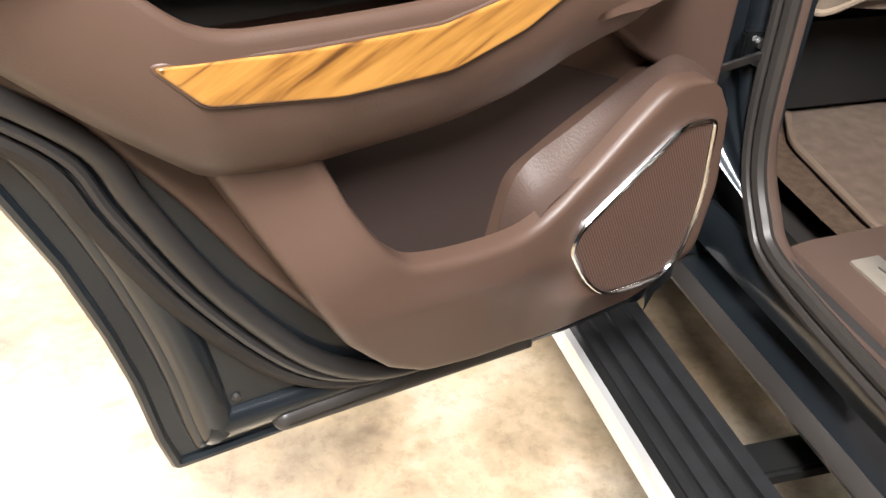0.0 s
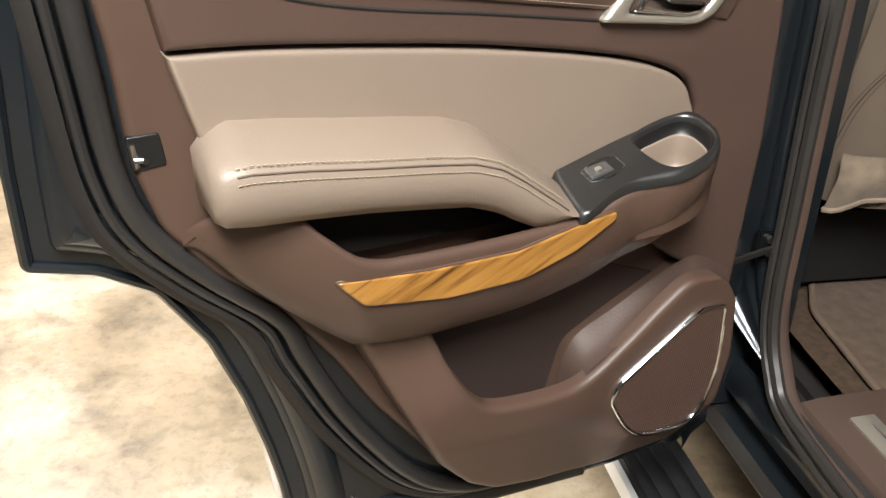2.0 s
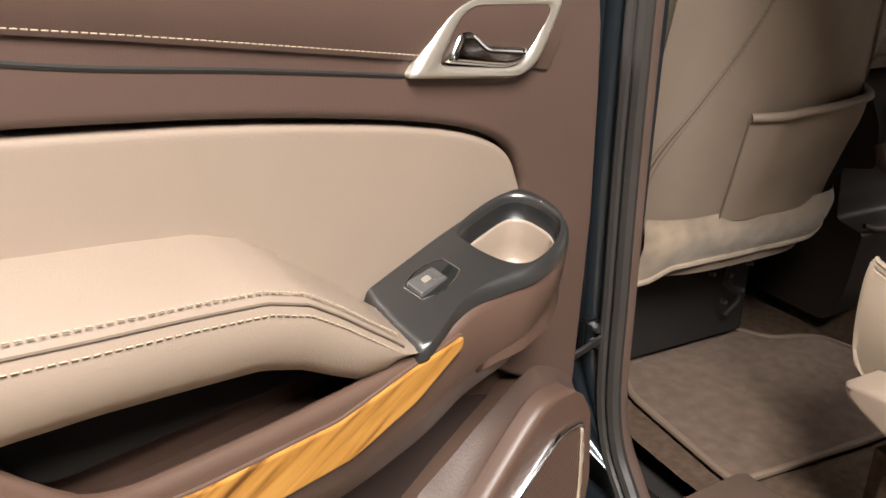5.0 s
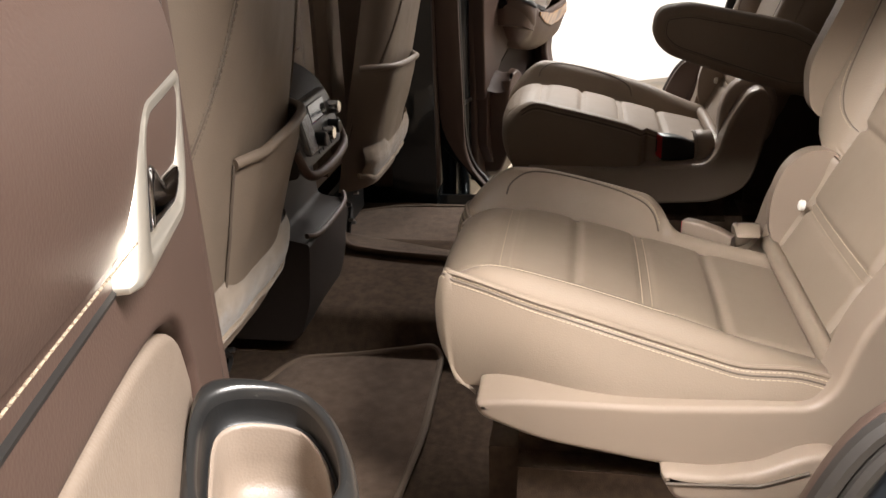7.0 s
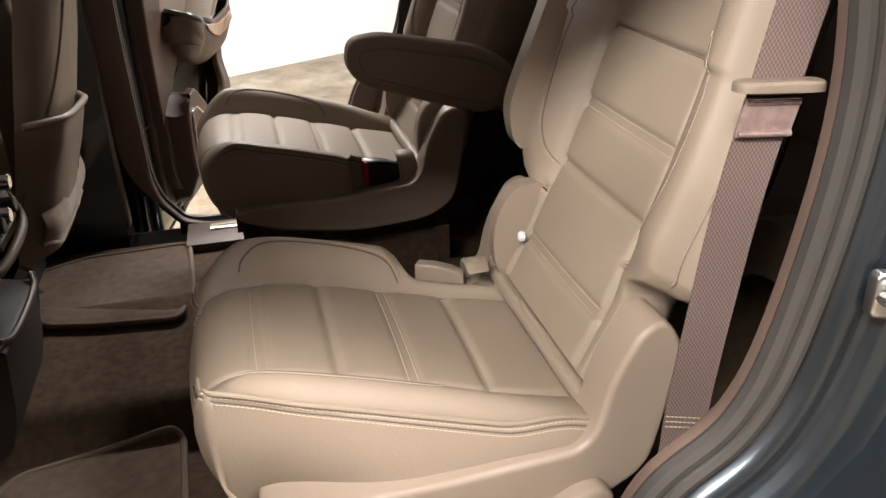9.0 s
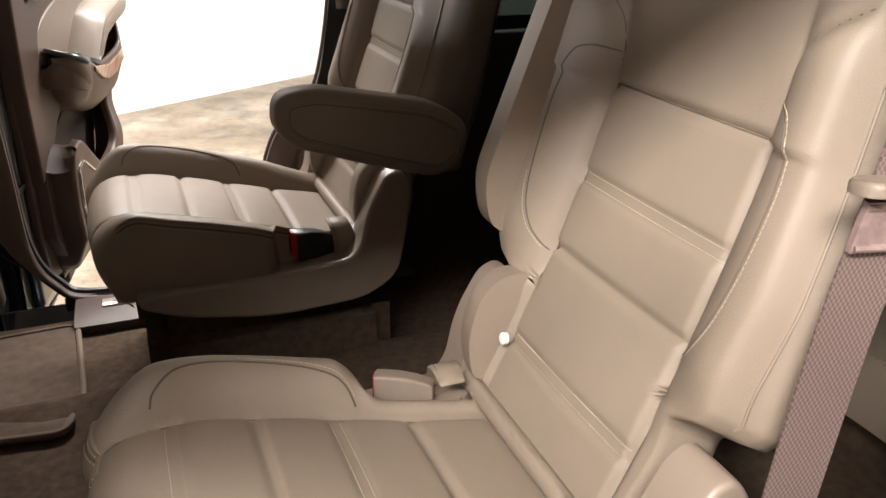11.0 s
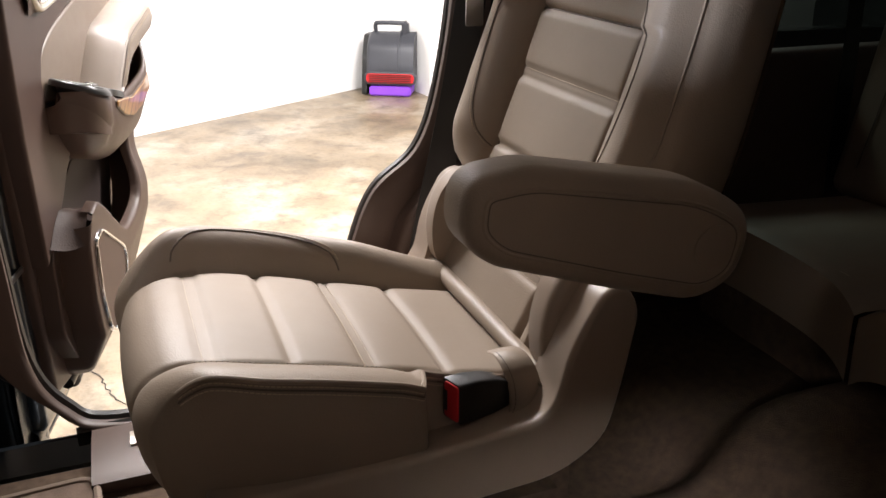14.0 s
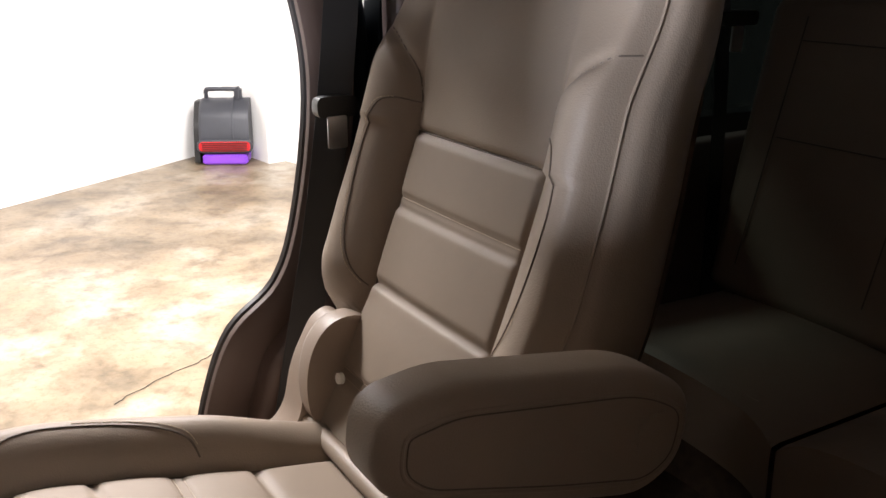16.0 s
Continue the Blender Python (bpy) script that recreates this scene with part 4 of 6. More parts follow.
        lw = 0.6 if u > 0.45 else 0.25
        secs.append([pl(u, inn, 0.05), pl(u, inn, f - 0.027 * lw), pl(u, top - 0.003, f - 0.023 * lw), pl(u, top, f - 0.013 * lw), pl(u, top - 0.003, f - 0.002), pl(u, top - 0.01, f),
                     pl(u, top - 0.45 * h, f - 0.002), pl(u, low + 0.2 * h, bot + (f - bot) * 0.55), pl(u, low + 0.03 * h, bot), pl(u, low, bot - 0.012), pl(u, low + 0.004, 0.05)])
    P("armrest_carrier", loft(secs), COCOA, "brown moulded armrest carrier", sharp=75)
    # dark sheet drawn as the shade in the hollow below the armrest
    P("grab_hollow_shade", slab(rounded([(0.85, 1.15), (0.80, 1.07), (0.57, 1.06), (0.53, 1.12), (0.68, 1.16)], 0.02), 0.05, 0.0815, 0.002, pl), DARKVOID)
    # wood strip
    wd = [(0.827, 1.0795), (0.724, 1.0705), (0.61, 1.0655), (0.532, 1.079), (0.473, 1.086), (0.474, 1.075), (0.53, 1.046), (0.601, 1.027), (0.697, 1.029), (0.797, 1.047)]
    wo = rounded(wd, 0.008, 4)

    def wpl(u, w, n):
        f = interp(-u, [-0.85, -0.8, -0.47, -0.40], [0.14, 0.154, 0.157, 0.146])
        return (sg * u, f - 0.004 + n, w)

    P("wood_surround", slab(inset(wo, -0.0025), 0.0, 0.0062, 0.002, wpl), COCOA)
    P("wood_strip", slab(wo, 0.002, 0.0085, 0.002, wpl), WOOD, "glossy zebra-grain wood strip")

    # switch and cup bezel, a slanting plate over the carrier
    def bpl(u, n, lift):
        return (sg * u, n, 1.2602 - 0.2417 * u - 0.2424 * n + lift)

    bo = [(q.x, q.y) for q in spline([(0.514, 0.082, 0), (0.41, 0.0785, 0), (0.335, 0.081, 0), (0.309, 0.091, 0), (0.304, 0.12, 0), (0.311, 0.146, 0), (0.329, 0.163, 0), (0.358, 0.1715, 0), (0.39, 0.1715, 0), (0.419, 0.162, 0), (0.446, 0.1535, 0), (0.47, 0.1525, 0), (0.50, 0.157, 0), (0.52, 0.163, 0)], 6)] + [(0.527, 0.160), (0.525, 0.13), (0.519, 0.095)]
    bi = [(q.x, q.y) for q in spline([(0.399, 0.0895, 0), (0.36, 0.0865, 0), (0.331, 0.0905, 0), (0.318, 0.105, 0), (0.316, 0.13, 0), (0.323, 0.148, 0), (0.345, 0.160, 0), (0.372, 0.1635, 0), (0.391, 0.158, 0), (0.402, 0.14, 0), (0.406, 0.108, 0)], 6, closed=True)]
    c0 = Vector((0.362, 0.125))
    ways = sorted({round(math.atan2(q[1] - c0.y, q[0] - c0.x), 4) for q in bo + bi})

    def reach(poly, a):
        """How far the outline lies from c0 in the direction a."""
        d = Vector((math.cos(a), math.sin(a)))
        best = 0.0
        for p, q in zip(poly, poly[1:] + poly[:1]):
            p, e_ = Vector(p) - c0, Vector(q) - Vector(p)
            det = e_.x * d.y - e_.y * d.x
            if abs(det) > 1e-12:
                k_, m_ = (d.x * p.y - d.y * p.x) / det, (e_.x * p.y - e_.y * p.x) / det
                if -1e-6 <= k_ <= 1 + 1e-6 and m_ > best:
                    best = m_
        return best

    rays = [(a, reach(bo, a), reach(bi, a)) for a in ways]

    def loop(fn, lift):
        out = []
        for a, ro, ri in rays:
            r = fn(ro, ri)
            out.append(bpl(c0.x + r * math.cos(a), c0.y + r * math.sin(a), lift))
        return out

    bz = P("switch_bezel", loft([loop(lambda o, i: o + 0.001, -0.012), loop(lambda o, i: o + 0.0005, -0.008), loop(lambda o, i: o - 0.0008, -0.004), loop(lambda o, i: o - 0.003, -0.001), loop(lambda o, i: max(i + 0.0045, o - 0.006), 0.0004), loop(lambda o, i: max(i + 0.0046, o - 0.009), 0.0006), loop(lambda o, i: i + 0.0044, 0.0006), loop(lambda o, i: i + 0.003, 0.0005), loop(lambda o, i: i + 0.0015, 0.0), loop(lambda o, i: i, -0.0025), loop(lambda o, i: i, -0.012)], caps=False), GREY_BEZEL, "satin charcoal switch bezel with cup recess", sharp=60)
    P("cup_wall", loft([loop(lambda o, i: i + 0.0004, -0.004), loop(lambda o, i: i - 0.0005, -0.012), loop(lambda o, i: i - 0.0012, -0.0225), loop(lambda o, i: i - 0.004, -0.0235)], caps=False), BLACKPL, sharp=60)
    P("cup_liner", loft([loop(lambda o, i: i - 0.003, -0.0235), loop(lambda o, i: i - 0.0042, -0.0215), loop(lambda o, i: i - 0.0056, -0.0215), loop(lambda o, i: i - 0.0066, -0.0235), loop(lambda o, i: i * 0.86, -0.045), loop(lambda o, i: i * 0.82, -0.058), loop(lambda o, i: i * 0.74, -0.064), loop(lambda o, i: i * 0.5, -0.0655), loop(lambda o, i: 0.001, -0.066)], caps=False), TAN, "tan cup recess liner", sharp=60)
    barrel = [(q.x, q.y) for q in spline([(0.4895, 0.105, 0), (0.478, 0.1005, 0), (0.464, 0.0985, 0), (0.450, 0.1005, 0), (0.4405, 0.105, 0)], 5)] + [(q.x, q.y) for q in spline([(0.4395, 0.125, 0), (0.450, 0.1295, 0), (0.464, 0.1315, 0), (0.478, 0.1295, 0), (0.4885, 0.125, 0)], 5)]
    P("switch_well", slab([Vector(q) for q in barrel], -0.004, 0.0014, 0.0008, bpl), GLASSY, parent=bz)
    P("switch_rim", tube([bpl(*q, 0.0014) for q in barrel], 0.0006, 6, closed=True), CHROME, parent=bz)

    def rocker(u, n, lift):
        return bpl(u, n, lift + 0.10 * (u - 0.455) - 7.0 * (u - 0.472) ** 2)

    sw = rounded([(0.4875, 0.1055), (0.4545, 0.1055), (0.4545, 0.1245), (0.4875, 0.1245)], 0.002, 3)
    P("window_switch", slab(sw, 0.0, 0.0042, 0.0008, rocker), SWITCHG, "silver window switch rocker", parent=bz)
    P("switch_mark", slab(rounded([(0.477, 0.112), (0.468, 0.112), (0.468, 0.118), (0.477, 0.118)], 0.002, 3), 0.0036, 0.0044, 0.0002, rocker), SATIN, parent=bz)

    # inner handle
    ho = rounded([(0.469, 1.292), (0.414, 1.353), (0.255, 1.344), (0.300, 1.270)], [0.006, 0.03, 0.012, 0.04], 6)
    hi = rounded([(0.434, 1.298), (0.402, 1.343), (0.284, 1.335), (0.318, 1.282)], [0.012, 0.02, 0.012, 0.025], 6)
    hb = P("handle_bezel", ring_slab(ho, hi, 0.07, 0.095, 0.006, pl), SATIN, "satin champagne handle surround")
    P("handle_cup", slab(inset(hi, -0.002), 0.06, 0.0835, 0.002, pl), COCOA, parent=hb)
    lev = rounded([(0.424, 1.299), (0.408, 1.324), (0.391, 1.324), (0.371, 1.309), (0.311, 1.301), (0.320, 1.287), (0.345, 1.285)], 0.006, 4)
    P("handle_lever", slab(lev, 0.078, 0.094, 0.005, pl), CHROME, "chrome release lever", parent=hb)
    P("lock_pin_grommet", tube([pl(0.862, 1.425, 0.058), pl(0.862, 1.4385, 0.058)], 0.013, 14), COCOA)
    P("lock_pin", tube([pl(0.862, 1.425, 0.058), pl(0.862, 1.462, 0.058), pl(0.862, 1.466, 0.058)], lambda t: 0.0052 if t < 0.9 else 0.0035, 12), BLACKPL)

    # lower panel: face with the map pocket cut out of it
    cut = spline([(0.700, 0.958, 0), (0.690, 0.934, 0), (0.674, 0.893, 0), (0.644, 0.846, 0), (0.609, 0.825, 0), (0.53, 0.813, 0), (0.473, 0.819, 0), (0.412, 0.859, 0), (0.344, 0.911, 0), (0.305, 0.932, 0), (0.26, 0.927, 0)], 5)
    low_out = [(0.234, 0.908), (0.213, 0.875), (0.202, 0.775), (0.212, 0.705), (0.226, 0.66), (0.238, 0.615), (0.262, 0.592), (0.398, 0.602), (0.518, 0.620), (0.588, 0.640), (0.638, 0.679), (0.690, 0.749), (0.749, 0.876), (0.781, 0.950), (0.789, 0.972)]

    def face(u, w):
        # the face turns in below a crease and towards its upper rear corner
        crease = interp(u, [0.43, 0.5, 0.61, 0.70], [0.763, 0.765, 0.776, 0.792])
        k = smooth(u, 0.38, 0.47)
        d = crease - w
        turn = 0.5 * (d + math.sqrt(d * d + 0.00004))
        low = max(0.0, 0.69 - w)
        return 0.142 - 0.29 * turn * k - 0.5 * low * (1 - k) - 0.027 * smooth(u, 0.60, 0.72) * smooth(w, 0.83, 0.94)

    ca = resample_open([(p.x, p.y) for p in cut], 120)
    oa = resample_open(low_out[::-1], 120)
    rows = [(0, -0.003, -0.022), (0, -0.0015, -0.010), (0, 0.0, -0.005), (0, 0.003, -0.0012), (0, 0.008, 0.0)]
    rows += [(j / 27, 0, 0.0) for j in range(1, 27)]
    rows += [(1, -0.011, 0.0), (1, -0.006, -0.0015), (1, -0.002, -0.005), (1, 0.0, -0.011), (1, 0.002, -0.03), (1, 0.003, -0.085)]

    def lower(a, b):
        i, j = int(round(a * 119)), int(round(b * (len(rows) - 1)))
        k, off, dn = rows[j]
        A, B = ca[i], oa[i]
        d = (B - A).normalized()
        L = (B - A).length
        p = A + d * (0.008 + (L - 0.019) * k if 0 < k < 1 else L * k + off)
        return pl(p.x, p.y, max(0.048, face(p.x, p.y) + dn))

    P("lower_panel", sheet(lower, 119, len(rows) - 1), COCOA, "brown moulded lower panel with map pocket", sharp=55)
    # back of the map pocket, its shade put into a darker brown
    P("pocket_shade_sheet", slab(rounded([(0.77, 0.95), (0.70, 0.80), (0.62, 0.70), (0.5, 0.66), (0.3, 0.65), (0.2, 0.72), (0.2, 0.86), (0.46, 0.97)], 0.01), 0.05, 0.0572, 0.001, pl), POCKET_SHADE)
    hump = [(0.492, 0.75), (0.466, 0.846), (0.396, 0.883), (0.281, 0.930), (0.235, 0.924), (0.18, 0.888)]
    front = [(0.485, 0.75), (0.470, 0.822), (0.412, 0.860), (0.316, 0.926), (0.262, 0.925), (0.216, 0.88)]
    hs, fs = spline([(*p, 0) for p in hump], 8), spline([(*p, 0) for p in front], 8)

    def hum(a, b):
        i = min(len(hs) - 1, int(round(a * (len(hs) - 1))))
        p = hs[i].lerp(fs[i], b)
        n = 0.084 + (0.132 - 0.084) * b
        return pl(p.x, p.y - 0.006 * math.sin(math.pi * b), n)

    P("speaker_pod_top", sheet(hum, len(hs) - 1, 8), POD)
    P("speaker_pod", slab(rounded([(0.462, 0.836), (0.392, 0.870), (0.277, 0.917), (0.231, 0.911), (0.178, 0.875), (0.172, 0.72), (0.24, 0.63), (0.44, 0.64), (0.487, 0.74)], 0.02), 0.045, 0.086, 0.004, pl), COCOA)
    spk = rounded([(0.436, 0.772), (0.427, 0.799), (0.288, 0.888), (0.238, 0.880), (0.230, 0.765), (0.250, 0.695), (0.278, 0.672), (0.369, 0.681), (0.405, 0.715)], [0.02, 0.02, 0.02, 0.014, 0.04, 0.03, 0.02, 0.03, 0.03], 6)
    sp = P("speaker", ring_slab(spk, inset(spk, 0.0065), 0.12, 0.148, 0.004, pl), CHROME, "chrome-ringed door speaker with brown grille")
    P("speaker_grille", slab(inset(spk, 0.0055), 0.12, 0.1445, 0.003, pl), GRILLE, "fine brown speaker mesh", parent=sp)

    # window frame and glass above the belt
    fr = [pl(u, w, 0.0) for u, w in ((1.06, 1.45), (1.0, 1.60), (0.9, 1.70), (0.75, 1.74), (0.14, 1.74), (0.12, 1.39))]
    P("window_frame", tube(spline(fr, 6), 0.03, 8, flat=0.7), BLACKPL)
    P("window_divider", box(min(sg * 0.765, sg * 0.80), max(sg * 0.765, sg * 0.80), -0.02, 0.03, 1.40, 1.73, 0.005), BLACKPL)
    P("belt_seal", tube([pl(0.95, 1.415, 0.03), pl(0.5, 1.385, 0.03), pl(0.2, 1.36, 0.03)], 0.012, 8), RUBBER)
    P("quarter_pane", slab(rounded([(0.80, 1.39), (1.05, 1.41), (0.98, 1.6), (0.88, 1.69), (0.80, 1.71)], 0.01), -0.012, -0.008, 0.001, pl), CLEARISH, "tinted fixed quarter pane")
    # check strap at the hinge
    ck = P("check_strap", box(min(sg * -0.01, sg * 0.16), max(sg * -0.01, sg * 0.16), 0.037, 0.042, 0.857, 0.870, 0.002), STEEL, "steel door check strap")
    P("rear_screen", slab(rounded([(0.96, 1.387), (1.0, 1.392), (0.987, 1.5), (0.92, 1.72), (0.885, 1.72), (0.943, 1.5)], 0.006), 0.02, 0.06, 0.008, pl), DARKTRIM)
    return e


def grille():
    m = mat("speaker_mesh", (0.085, 0.05, 0.038), 0.5)
    nt = m.node_tree
    p = nt.nodes["Principled BSDF"]
    tc = nt.nodes.new("ShaderNodeTexCoord")
    sx = nt.nodes.new("ShaderNodeSeparateXYZ")
    cx = nt.nodes.new("ShaderNodeCombineXYZ")
    nt.links.new(tc.outputs["Object"], sx.inputs["Vector"])
    nt.links.new(sx.outputs["X"], cx.inputs["X"])
    nt.links.new(sx.outputs["Z"], cx.inputs["Y"])
    mp = nt.nodes.new("ShaderNodeMapping")
    mp.inputs["Rotation"].default_value = (0, 0, radians(24))
    nt.links.new(cx.outputs["Vector"], mp.inputs["Vector"])
    v = nt.nodes.new("ShaderNodeTexVoronoi")
    v.voronoi_dimensions = "2D"
    v.inputs["Scale"].default_value = 300
    v.inputs["Randomness"].default_value = 0.0
    nt.links.new(mp.outputs["Vector"], v.inputs["Vector"])
    r = nt.nodes.new("ShaderNodeValToRGB")
    r.color_ramp.elements[0].position, r.color_ramp.elements[1].position = 0.28, 0.40
    r.color_ramp.elements[0].color, r.color_ramp.elements[1].color = (0.02, 0.012, 0.01, 1), (0.13, 0.075, 0.056, 1)
    nt.links.new(v.outputs["Distance"], r.inputs["Fac"])
    nt.links.new(r.outputs["Color"], p.inputs["Base Color"])
    return m


GRILLE = grille()
rear_door(-1, 20, -0.86, 0.50)
rear_door(1, 14, 0.86, 0.50)


# ---- seats ----
def gz(x, c, w):
    return gauss(x - c, w)


def captain_seat(cx, arm, inward, label, OX=-0.022, OB=0.017):
    """A second-row captain's seat. arm: 'down' or 'up'; inward: +1 when the aisle lies on its right."""
    e = empty("captain_seat", pose(cx, 0, 0), label, "car seat", "second-row captain's seats")

    # cushion: path over the top and down the front, in (y, z)
    path = spline([(-0.225, 0.905, 0), (-0.19, 0.915, 0), (-0.10, 0.935, 0), (0.0, 0.962, 0), (0.09, 0.985, 0), (0.17, 1.001, 0), (0.22, 1.001, 0), (0.249, 0.988, 0), (0.264, 0.962, 0), (0.264, 0.93, 0), (0.256, 0.90, 0), (0.243, 0.876, 0), (0.226, 0.858, 0)], 14)
    lens = [0.0]
    for a, b in zip(path, path[1:]):
        lens.append(lens[-1] + (b - a).length)
    total = lens[-1]

    def along_path(s):
        i = min(len(path) - 2, max(0, int(np.searchsorted(lens, s)) - 1))
        t = (s - lens[i]) / max(1e-9, lens[i + 1] - lens[i])
        p = path[i].lerp(path[i + 1], t)
        d = (path[i + 1] - path[i]).normalized()
        return p, Vector((-d.y, d.x, 0)), d

    def s_of_y(y):
        for i, p in enumerate(path):
            if p.x >= y:
                return lens[i]
        return lens[-1]

    creases = [s_of_y(y) for y in (0.09, -0.095)]
    doubles = [s_of_y(y) for y in (0.175, 0.0)]
    s_front = s_of_y(0.20)
    HW, IN = 0.205, 0.134

    def h(x, s):
        ax = abs(x)
        far = smooth(x, -0.05, 0.05)
        p, n, d = along_path(s)
        v = 0.0
        front_fade = 1 - smooth(s, s_front - 0.01, s_front + 0.06)
        rear_fade = smooth(s, 0.165, 0.235) if x * inward > 0 else 0.35 + 0.65 * smooth(s, 0.0, 0.2)
        if ax < IN:
            v += 0.004 * (1 - (ax / IN) ** 2)
            for c in creases:
                v -= (0.0065 * gz(s, c, 0.0032) + 0.0022 * gz(s, c, 0.010)) * front_fade
            for c in doubles:
                v -= 0.003 * (gz(s, c - 0.006, 0.003) + gz(s, c + 0.006, 0.003)) + 0.002 * gz(s, c, 0.02)
            stops = sorted(creases + doubles + [0.02, s_front + 0.03])
            for a, b in zip(stops, stops[1:]):
                if a < s < b:
                    v += 0.0015 * math.sin(math.pi * (s - a) / (b - a)) ** 0.5
        v -= 0.008 * gz(ax, IN, 0.006) * (0.35 + 0.65 * front_fade)
        if ax > IN:
            t = (ax - IN) / (HW - IN)
            bol = (0.014 + 0.034 * far) * math.sin(math.pi * min(1, t * 0.8)) ** 0.8
            v += bol * (0.25 + 0.75 * rear_fade) * (0.35 + 0.65 * front_fade)
            v -= (0.001 + 0.02 * far) * smooth(t, 0.8, 1.0)
            v += 0.012 * (1 - far) * t * front_fade
        return v

    nx = 110
    ns = 120

    def taper(s, x=0.0):
        if x < 0 < inward:
            return 1.0 - 0.20 * smooth(s, s_of_y(-0.18), total * 0.84) ** 0.9
        return 1 - 0.12 * smooth(s, s_of_y(0.12), s_of_y(0.255))

    def notch(y):
        """The buckle pocket cut into the aisle edge."""
        return smooth(-y, 0.034, 0.05) * (1 - smooth(-y, 0.185, 0.198))

    def across(x, s, y):
        """Where a point of the cushion lies across the seat, with its drawn-in edges."""
        ax, sg = abs(x), (1 if x > 0 else -1)
        if x * inward > 0 and ax > IN:
            ax = IN + (ax - IN) * (1 - 0.62 * notch(y))
        return OX + sg * ax * taper(s, x)

    def lift(x, s, y, z):
        """The door-side edge of the left seat stays straight up to the front corner."""
        if x >= -IN or inward < 0:
            return 0.0
        t = (-x - IN) / (HW - IN)
        goal = 0.916 + 0.243 * (y + 0.18)
        k = smooth(s, s_of_y(-0.17), s_of_y(-0.08)) * (1 - smooth(s, s_of_y(0.25), s_of_y(0.2635) + 0.036))
        return (goal - z) * smooth(t, 0.2, 0.95) * k

    def bow(x, s):
        """The front edge draws back towards its corners."""
        return -0.02 * (abs(x) / HW) ** 4 * smooth(s, s_of_y(0.13), s_of_y(0.245))

    def side_point(sg, s, t, proud=0.0):
        p, n, d = along_path(s)
        start = p + n * h(sg * HW, s)
        start.y += lift(sg * HW, s, start.x, start.y)
        start.x += bow(HW, s)
        zb = interp(start.x, [-0.22, -0.17, 0.0, 0.2], [0.893, 0.886, 0.87, 0.866])
        end = Vector((min(start.x, 0.232), min(zb, start.y), 0))
        pos = start.lerp(end, t)
        x0 = across(sg * HW, s, start.x)
        k = notch(start.x) if sg * inward > 0 else 0.0
        flare = 0.9 * (1 - smooth(start.x, 0.02, 0.2))
        return (x0 + (sg * 0.246 - x0) * t ** (1.4 + 2.2 * k) * flare + sg * (0.006 * math.sin(math.pi * t) - 0.006 * t + proud), pos.x, pos.y)

    def sec(a, b):
        s = b * total
        p, n, d = along_path(s)
        m = 6
        q = a * (nx + 2 * m)
        if q < m or q > nx + m:
            return side_point(-1 if q < m else 1, s, (m - q) / m if q < m else (q - nx - m) / m)
        x = -HW + 2 * HW * (q - m) / nx
        pos = p + n * h(x, s)
        return (across(x, s, pos.x), pos.x + bow(x, s), pos.y + lift(x, s, pos.x, pos.y))

    cu = part("cushion", sheet(sec, nx + 12, ns), LEATHER, e, "taupe leather seat cushion with stitched panels", sharp=80)
    cu.data.materials.append(LEATHER_IN)
    for f in cu.data.polygons:
        if abs(f.center.x - OX) < IN - 0.003 and f.center.z > 0.93 - 0.1 * (f.center.y < 0) and f.center.y < 0.17:
            f.material_index = 1

    def surf(x, s, up=0.0):
        p, n, d = along_path(s)
        pos = p + n * h(x, s)
        top = pos + n * up
        return (across(x, s, pos.x), top.x + bow(x, s), top.y + lift(x, s, pos.x, pos.y))

    for c in creases:
        part("crease_seam", tube([surf(x, c, 0.0004) for x in np.linspace(-IN + 0.003, IN - 0.003, 40)], 0.0014, 6), SEAM, cu)
    for c in doubles:
        for o in (-0.006, 0.006):
            part("stitching", stitches([surf(x, c + o, 0.001) for x in np.linspace(-IN + 0.006, IN - 0.006, 40)], 0.0056, 0.0042, 0.0006), THREAD, cu, "cream thread stitching")
    def flank(sg, s, drop, proud):
        """A point on the cushion's side, a drop below its upper edge."""
        top, foot = side_point(sg, s, 0.0), side_point(sg, s, 1.0)
        return side_point(sg, s, min(1.0, drop / max(0.02, top[2] - foot[2])), proud)

    s_end = s_of_y(0.25 if inward > 0 else 0.232)
    run = np.linspace(0.03, s_end, 60)
    for sg in (-1, 1):
        wrap = [k * HW for k in np.linspace(0.985, 0.45, 14)] if inward > 0 else []
        edge = [surf(sg * (HW - 0.001), s, 0.0) for s in run]
        front = [surf(sg * x, s_end + 0.004, 0.0005) for x in wrap]
        part("piping", tube([(q[0] + sg * 0.001, q[1], q[2]) for q in edge] + front, 0.0032, 8), LEATHER, cu, "rolled leather piping")
        part("side_seam", tube([flank(sg, s, 0.0095, 0.0) for s in run] + [surf(sg * x, s_end + 0.0145, 0.0002) for x in wrap], 0.0012, 6), SEAM, cu)
        for dz in (0.0055, 0.0135):
            part("side_stitching", stitches([flank(sg, s, dz, 0.0004) for s in run] + [surf(sg * x, s_end + 0.005 + dz, 0.0006) for x in wrap], 0.0056, 0.0042, 0.0007), THREAD, cu, "cream thread stitching")
        # bolster panel seam
        sA, sB = s_of_y(0.195), s_of_y(-0.035)
